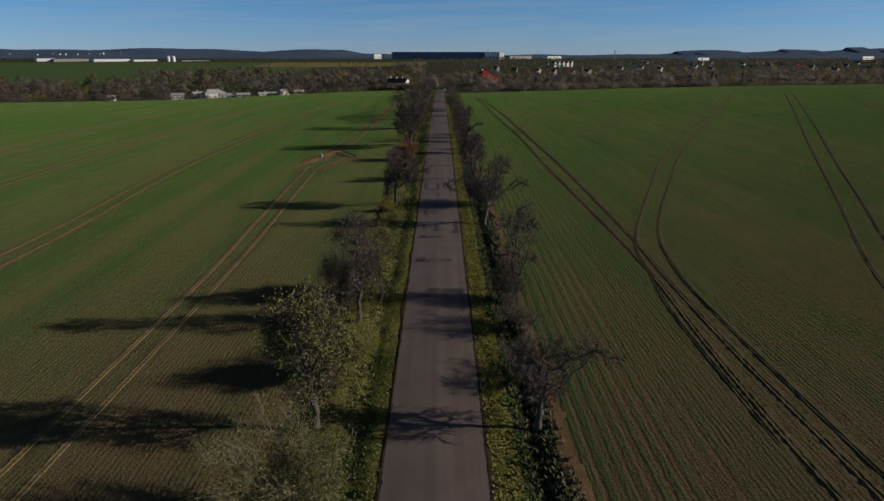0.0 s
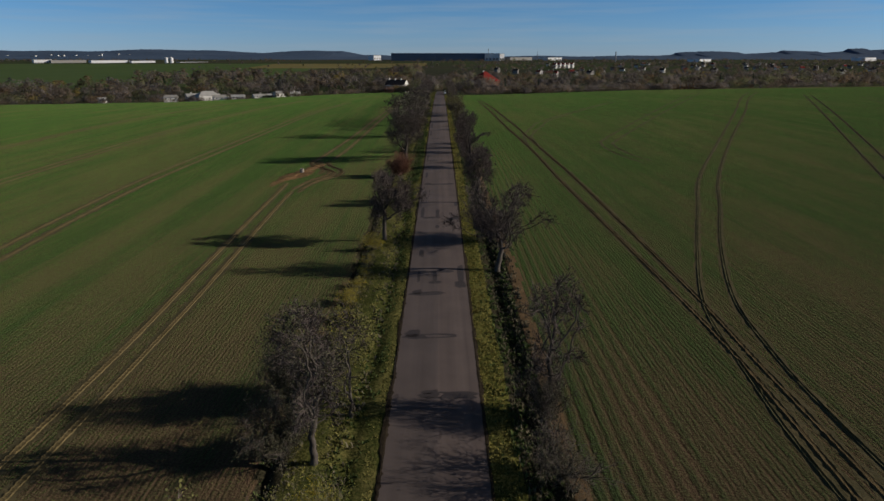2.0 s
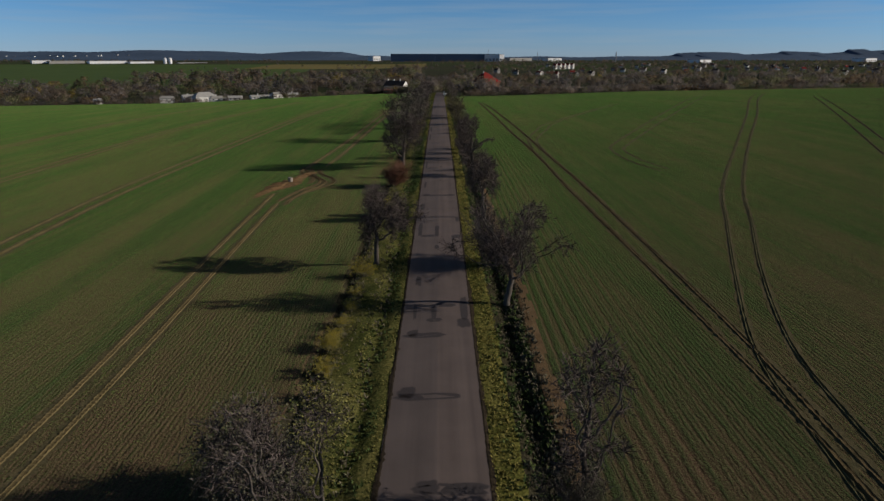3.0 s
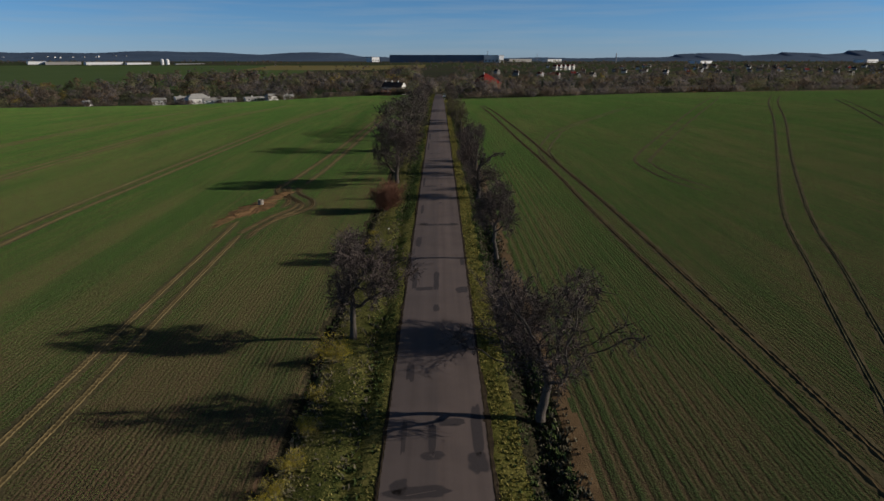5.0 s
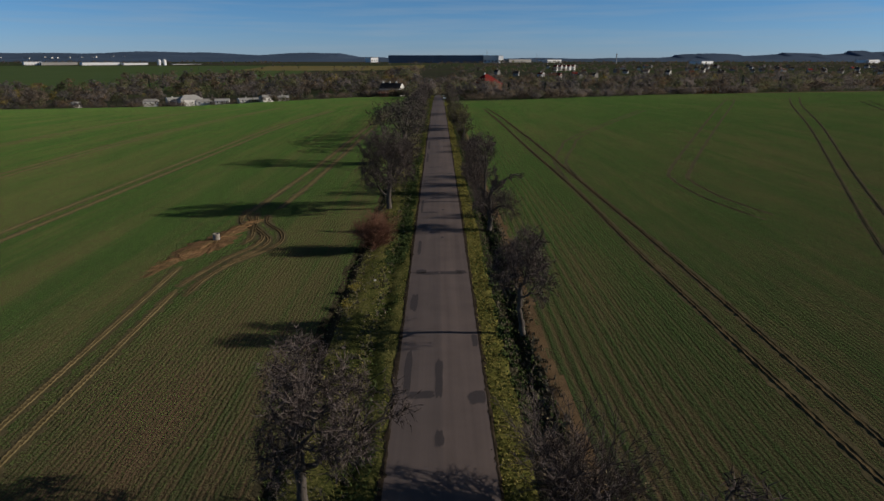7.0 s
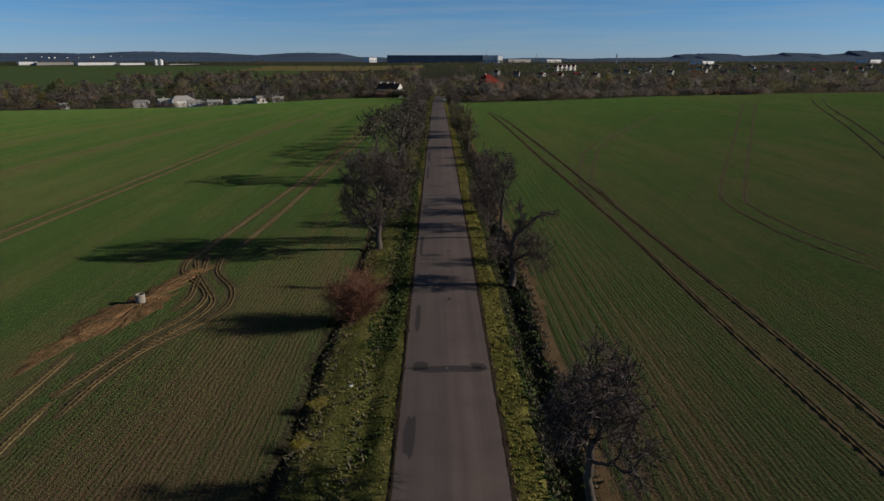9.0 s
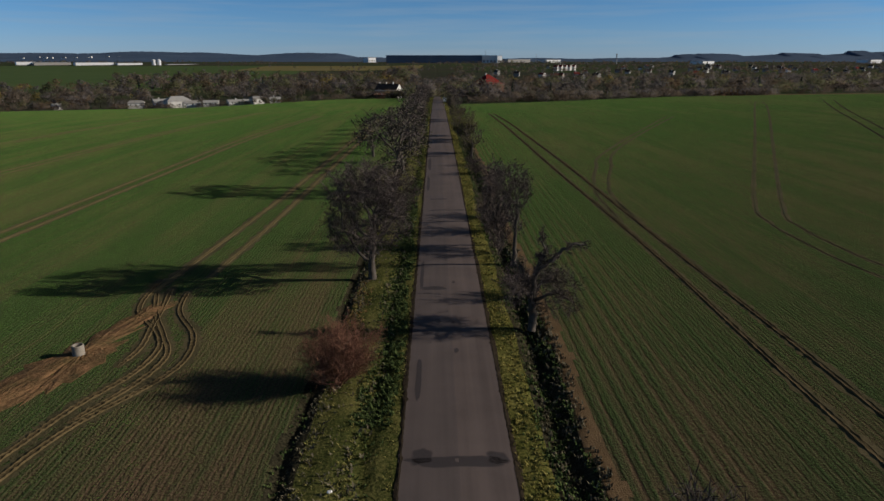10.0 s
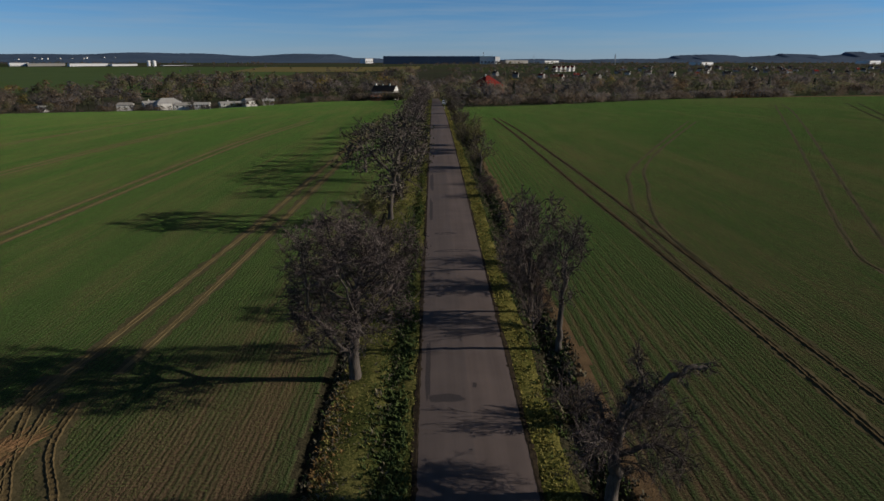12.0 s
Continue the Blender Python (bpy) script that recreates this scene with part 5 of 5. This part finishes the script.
def house(x, y, w, d, wall_high, roof_high, turn, wall, roof, label, lift=0.0, hip=0.0, chimneys=1, windows=3, category="house"):
    t = thing("house", x, y, gz(x, y) + lift, label, category, "village houses", turn)
    part("wall", block("wall", -w / 2, w / 2, -d / 2, d / 2, -1.5 - lift, wall_high, wall), t)
    o, e, h = 0.5, wall_high - 0.15, wall_high + roof_high
    hx = w / 2 * (1 - hip)
    top = [(-hx - o * (1 - hip), 0, h), (hx + o * (1 - hip), 0, h)]
    low = [(-w / 2 - o, -d / 2 - o, e), (w / 2 + o, -d / 2 - o, e), (w / 2 + o, d / 2 + o, e), (-w / 2 - o, d / 2 + o, e)]
    verts = low + top + [(a, b, c - 0.3) for a, b, c in low]
    faces = [(0, 1, 5, 4), (2, 3, 4, 5), (1, 2, 5), (3, 0, 4), (0, 6, 7, 1), (1, 7, 8, 2), (2, 8, 9, 3), (3, 9, 6, 0), (6, 9, 8, 7)]
    if not hip:
        # gables in the wall's material
        for sx in (-1, 1):
            gx = sx * (w / 2 + 0.53)
            part("gable", mesh("gable", [(gx, -d / 2, wall_high), (gx, d / 2, wall_high), (gx, 0, h - 0.12)], [(0, 1, 2)], wall), t)
    r = part("roof", mesh("roof", verts, faces, roof), t)
    for k in range(chimneys):
        cx = w * (k + 0.5) / chimneys - w / 2 - w * 0.1
        part("chimney", block("chimney", cx - 0.4, cx + 0.4, -0.4, 0.4, h - 1.0, h + 1.1, RENDER_WHITE, 0.04), r)
    for k in range(windows):
        cx = -w / 2 + w * (k + 0.5) / windows
        g = part("window", block("window", cx - 0.65, cx + 0.65, -d / 2 - 0.05, -d / 2 + 0.1, 0.9, 2.3, RENDER_WHITE, 0.02), t)
        part("pane", block("pane", cx - 0.55, cx + 0.55, -d / 2 - 0.06, -d / 2 + 0.05, 1.0, 2.2, GLASS_DARK), g)
    return t


house(43.5, 648, 21, 19, 7.8, 8.2, 38, ROOF_BROWN, ROOF_RED, "large house under a steep red hipped roof", 0.4, 0.85, 1, 4)
house(-36, 566, 17, 9, 3.4, 3.8, -24, RENDER_WHITE, ROOF_DARK, "long low house with a black roof and white chimneys", 3.2, 0.0, 3, 4)
house(-41, 546, 7, 4, 1.8, 1.0, 4, ROOF_BROWN, ROOF_BROWN, "small reddish shed below the black-roofed house", 1.2, 0.3, 0, 2, "shed")
WEST_HOUSES = ((-268, 668, 13, 9, 4.2, 2.2, -6, 0.3), (-248, 672, 12, 9, 5.4, 2.0, 8, 0.0), (-232, 670, 20, 13, 5.6, 4.6, 12, 0.5), (-214, 656, 15, 9, 3.6, 2.2, 3, 0.4), (-196, 652, 12, 8, 3.4, 2.0, -10, 0.0),
               (-172, 650, 17, 9, 3.2, 1.6, 5, 0.0), (-154, 646, 11, 8, 4.8, 1.8, 15, 0.3), (-140, 650, 9, 7, 3.0, 1.8, -8, 0.0), (-322, 640, 7, 6, 3.0, 1.6, 20, 0.0))
for n, (x, y, w, d, a, b, turn, hip) in enumerate(WEST_HOUSES):
    house(x, y - 4, w, d, a * 0.85, b * 0.8, turn + 24, RENDER_WHITE, ROOF_GREY if n % 3 else RENDER_GREY, "white-walled garden house with a pale grey roof behind the field", 1.5, hip, 1 if n % 2 else 0, 3)
for k in range(5):
    house(280 + k * 12.5, 1620 + k * 11, 9, 8, 5.0, 4.6, -42, RENDER_WHITE, ROOF_RED, "white terraced house with a red pitched roof", 4.0, 0.0, 1, 2)
picker = random.Random(12)
for k in range(70):
    y = picker.uniform(950, 2000)
    x = y * picker.uniform(0.07, 0.72)
    roof = picker.choice((ROOF_DARK, ROOF_BROWN, ROOF_DARK, ROOF_BROWN, ROOF_DARK, ROOF_DARK, ROOF_RED))
    word = {id(ROOF_DARK): "dark", id(ROOF_BROWN): "brown", id(ROOF_RED): "red"}[id(roof)]
    house(x, y, picker.uniform(8, 12), picker.uniform(6, 8), picker.uniform(3.5, 5.5), picker.uniform(2.6, 3.6), picker.uniform(-75, 20), picker.choice((RENDER_WHITE, RENDER_GREY, RENDER_GREY)), roof,
          "village house with pale walls and a %s pitched roof among trees" % word, 0.5, 0.0, 1, 3)


def hall(name, x0, x1, y, deep, low, high, material, label, bays=8, band=None, turn=0.0):
    """An industrial hall: body, parapet, and a row of doors or strip windows."""
    t = thing(name, (x0 + x1) / 2, y, low, label, "industrial hall", "industrial halls", turn)
    w, h = x1 - x0, high - low
    part("body", block("body", -w / 2, w / 2, 0, deep, -4, h, material), t)
    part("parapet", block("parapet", -w / 2 - 0.4, w / 2 + 0.4, -0.4, deep + 0.4, h, h + 0.9, STEEL), t)
    for k in range(bays):
        cx = -w / 2 + w * (k + 0.5) / bays
        part("bay_door", block("bay_door", cx - w / bays * 0.3, cx + w / bays * 0.3, -0.25, 0.2, h * 0.12, h * 0.42, band or STEEL), t)
    return t


hall("warehouse", -198, -20, 2700, 160, -5, 24.5, PANEL_DARK, "huge dark blue-grey logistics hall with a flat roof", 14, PANEL_DARK)
hall("warehouse", -19, 182, 2702, 160, -5, 24.5, PANEL_DARK, "huge dark blue-grey logistics hall with a flat roof", 16, PANEL_DARK)
hall("warehouse", 182.5, 240, 2696, 120, -5, 24.0, PANEL_WHITE, "pale grey hall annexe beside the dark warehouse", 4)
hall("office_block", 240.5, 262, 2690, 60, -5, 23.0, PANEL_WHITE, "white office block at the warehouse's end", 3, GLASS_DARK, 24)
hall("factory_hall", -1400, -1345, 2300, 60, -12, 2.5, PANEL_WHITE, "low white factory hall in the far plain", 6, turn=36)
hall("factory_hall", -1343, -1235, 2310, 60, -12, 0.5, RENDER_GREY, "long pale grey factory hall in the far plain", 8, turn=36)
hall("factory_hall", -1200, -1085, 2300, 60, -13, 0.5, PANEL_WHITE, "long bright white factory hall in the far plain", 10, turn=36)
hall("factory_hall", -1078, -1000, 2330, 50, -13, -1.5, PANEL_WHITE, "long bright white factory hall in the far plain", 6, turn=36)
hall("factory_hall", -930, -830, 2380, 40, -12, -6, PANEL_WHITE, "low white storage hall in the far plain", 6, turn=36)
hall("factory_hall", 290, 420, 2900, 60, -3, 8, RENDER_GREY, "low pale storage hall beyond the warehouse", 6, turn=36)
hall("factory_hall", 460, 545, 2900, 60, -3, 7, PANEL_WHITE, "low white storage hall beyond the warehouse", 6, turn=36)
hall("factory_hall", 905, 975, 2350, 50, -8, 4, PANEL_WHITE, "small white hall on the far plain", 4, turn=36)
hall("factory_hall", 1640, 1740, 2600, 50, -2, 8, PANEL_WHITE, "small white hall on the far plain", 5, turn=36)
hall("factory_hall", -300, -262, 2980, 50, -2, 16, PANEL_WHITE, "white hall behind the dark warehouse", 3, turn=36)


def silo(x, y, r, low, high):
    t = thing("silo", x, y, low, "tall white round silo beside the factory halls", "silo", "silos")
    bm = bmesh.new()
    n = 20
    rings = [[bm.verts.new((q * math.cos(2 * math.pi * i / n), q * math.sin(2 * math.pi * i / n), z)) for i in range(n)] for q, z in ((r, -3), (r, high - low), (r * 0.25, high - low + r * 0.5))]
    for a, b in zip(rings, rings[1:]):
        for i in range(n):
            bm.faces.new((a[i], a[(i + 1) % n], b[(i + 1) % n], b[i]))
    bm.faces.new(rings[-1])
    part("tank", bm_mesh("tank", bm, PANEL_WHITE), t)


silo(-946, 2300, 6, -12, 8)
silo(-930, 2304, 6, -12, 8.5)


def mast(x, y, low, high, r, label):
    """A slim tapered mast with platforms."""
    t = thing("mast", x, y, low, label, "mast", "masts")
    bm = bmesh.new()
    bmesh.ops.create_cone(bm, segments=10, radius1=r, radius2=r * 0.5, depth=high - low + 6, matrix=Matrix.Translation((0, 0, (high - low - 6) / 2)), cap_ends=True)
    part("shaft", bm_mesh("shaft", bm, STEEL), t)
    for f in (0.7, 0.9):
        bm = bmesh.new()
        bmesh.ops.create_cone(bm, segments=10, radius1=r * 1.6, radius2=r * 1.6, depth=1.5, matrix=Matrix.Translation((0, 0, (high - low) * f)), cap_ends=True)
        part("platform", bm_mesh("platform", bm, STEEL), t)


mast(648, 2450, -4, 31, 2.2, "slim grey chimney rising over the far plain")
mast(208, 2860, -4, 44, 1.2, "thin steel mast behind the warehouse")
mast(420, 2860, -4, 32, 0.9, "thin steel mast behind the warehouse")


def tower_blocks():
    rng = random.Random(9)
    for k in range(22):
        x = -3250 + k * 62 + rng.uniform(-24, 24)
        t = thing("apartment_block", x, 4150 + rng.uniform(-80, 80), 3 + rng.uniform(-4, 7), "distant pale apartment block on the hillside", "apartment block", "far apartment blocks")
        w, h = rng.uniform(9, 24), rng.uniform(8, 20)
        part("wall", block("wall", -w / 2, w / 2, -7, 7, -6, h, RENDER_WHITE), t)
        part("roof", block("roof", -w / 2 - 0.4, w / 2 + 0.4, -7.4, 7.4, h, h + 1.0, RENDER_GREY), t)
        for j in range(int(h / 6)):
            part("window_band", block("window_band", -w / 2 + 1, w / 2 - 1, -7.15, -6.9, 2 + j * 6, 4.2 + j * 6, GLASS_DARK), t)


tower_blocks()


def build_hills():
    """Wooded ridges that close the view, with haze put into their colour."""
    line = ((-4900, 56), (-3120, 52), (-2722, 44), (-2322, 48), (-1921, 58), (-1523, 44), (-1245, 35), (-884, 48), (-684, 47), (-540, 18), (-300, 12), (477, 11), (1280, 11), (1560, 18), (1650, 24), (1668, 36), (1990, 42), (2110, 40), (2135, 29), (2390, 35), (2412, 46), (2680, 45), (2702, 36), (2860, 44), (2882, 60), (3010, 60), (3032, 48), (3146, 56), (3400, 58), (4900, 55))
    ax, az = np.array(line).T
    for n, (y0, share, ragged, label) in enumerate(((4700, 1.0, 0.6, "long bluish wooded ridge on the horizon"), (4300, 0.62, 0.5, "lower wooded slopes before the ridge"), (3700, 0.22, 0.4, "far rolling country before the hills"))):
        xs = np.arange(-4900, 4901, 14.0)
        rng = np.random.default_rng(30 + n)
        crest = np.interp(xs, ax, az) * share + rng.normal(0, ragged, len(xs)) + 3 * np.sin(xs * 0.011 + n * 2)
        rows = [np.stack([xs, np.full_like(xs, y0 - 420), np.full_like(xs, -6.0)], 1), np.stack([xs, np.full_like(xs, y0 - 200), -4 + 0.45 * (crest + 4)], 1), np.stack([xs, np.full_like(xs, y0), crest], 1), np.stack([xs, np.full_like(xs, y0 + 150), np.full_like(xs, -8.0)], 1)]
        v = np.concatenate(rows)
        k = len(xs)
        faces = [(r * k + i, r * k + i + 1, (r + 1) * k + i + 1, (r + 1) * k + i) for r in range(3) for i in range(k - 1)]
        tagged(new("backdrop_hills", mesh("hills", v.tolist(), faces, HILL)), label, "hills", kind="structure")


build_hills()


def parked_van(x, y, turn):
    """A small white van at the roadside."""
    t = thing("van", x, y, gz(x, y) + 0.05, "small white van parked at the far end of the road", "van", turn=turn)
    outline = ((-2.1, 0.35), (-2.1, 1.75), (-1.9, 1.95), (0.7, 1.95), (1.35, 1.25), (2.1, 1.05), (2.15, 0.4))
    verts = [(sx * 0.88, a, b) for sx in (-1, 1) for a, b in outline]
    n = len(outline)
    faces = [tuple(range(n)), tuple(reversed(range(n, 2 * n)))] + [(i, i + n, (i + 1) % n + n, (i + 1) % n) for i in range(n)]
    body = part("body", mesh("body", verts, faces, CAR_WHITE), t)
    part("windscreen", mesh("windscreen", [(-0.75, 0.78, 1.93), (0.75, 0.78, 1.93), (0.75, 1.37, 1.33), (-0.75, 1.37, 1.33)], [(0, 1, 2, 3)], GLASS_DARK), body)
    part("rear_window", block("rear_window", -0.65, 0.65, -2.13, -2.08, 1.2, 1.75, GLASS_DARK), body)
    for sx in (-0.86, 0.86):
        for sy in (-1.35, 1.35):
            bm = bmesh.new()
            bmesh.ops.create_cone(bm, segments=20, radius1=0.33, radius2=0.33, depth=0.22, cap_ends=True, matrix=Matrix.Translation((sx, sy, 0.33)) @ Matrix.Rotation(radians(90), 4, "Y"))
            w = part("wheel", bm_mesh("tyre", bm, RUBBER), t)
            bm = bmesh.new()
            bmesh.ops.create_cone(bm, segments=16, radius1=0.2, radius2=0.2, depth=0.24, cap_ends=True, matrix=Matrix.Translation((sx, sy, 0.33)) @ Matrix.Rotation(radians(90), 4, "Y"))
            part("rim", bm_mesh("rim", bm, STEEL), w)


parked_van(3.3, 398, 178)


def timber_post(x, y, high):
    """One of the stout ochre stakes on the dug ground at the field's edge."""
    t = thing("timber_post", x, y, gz(x, y), "stout ochre timber post on dug ground", "post", "timber posts at the field's edge")
    part("post", block("post", -0.28, 0.28, -0.28, 0.28, -0.3, high, TIMBER, 0.05), t)


for k, high in enumerate((2.6, 3.2, 2.9, 3.4, 3.0, 3.3, 2.8, 3.1)):
    timber_post(154.5 + k * 2.5, 445.0 + 0.5 * (k % 3), high)


def marker_post(x, y):
    t = thing("marker_post", x, y, gz(x, y) + 0.03, "short white roadside marker post", "marker post")
    part("post", block("post", -0.09, 0.09, -0.06, 0.06, -0.2, 1.5, CAR_WHITE, 0.02), t)
    part("band", block("band", -0.095, 0.095, -0.065, 0.065, 1.05, 1.2, RUBBER), t)


marker_post(2.75, 356)
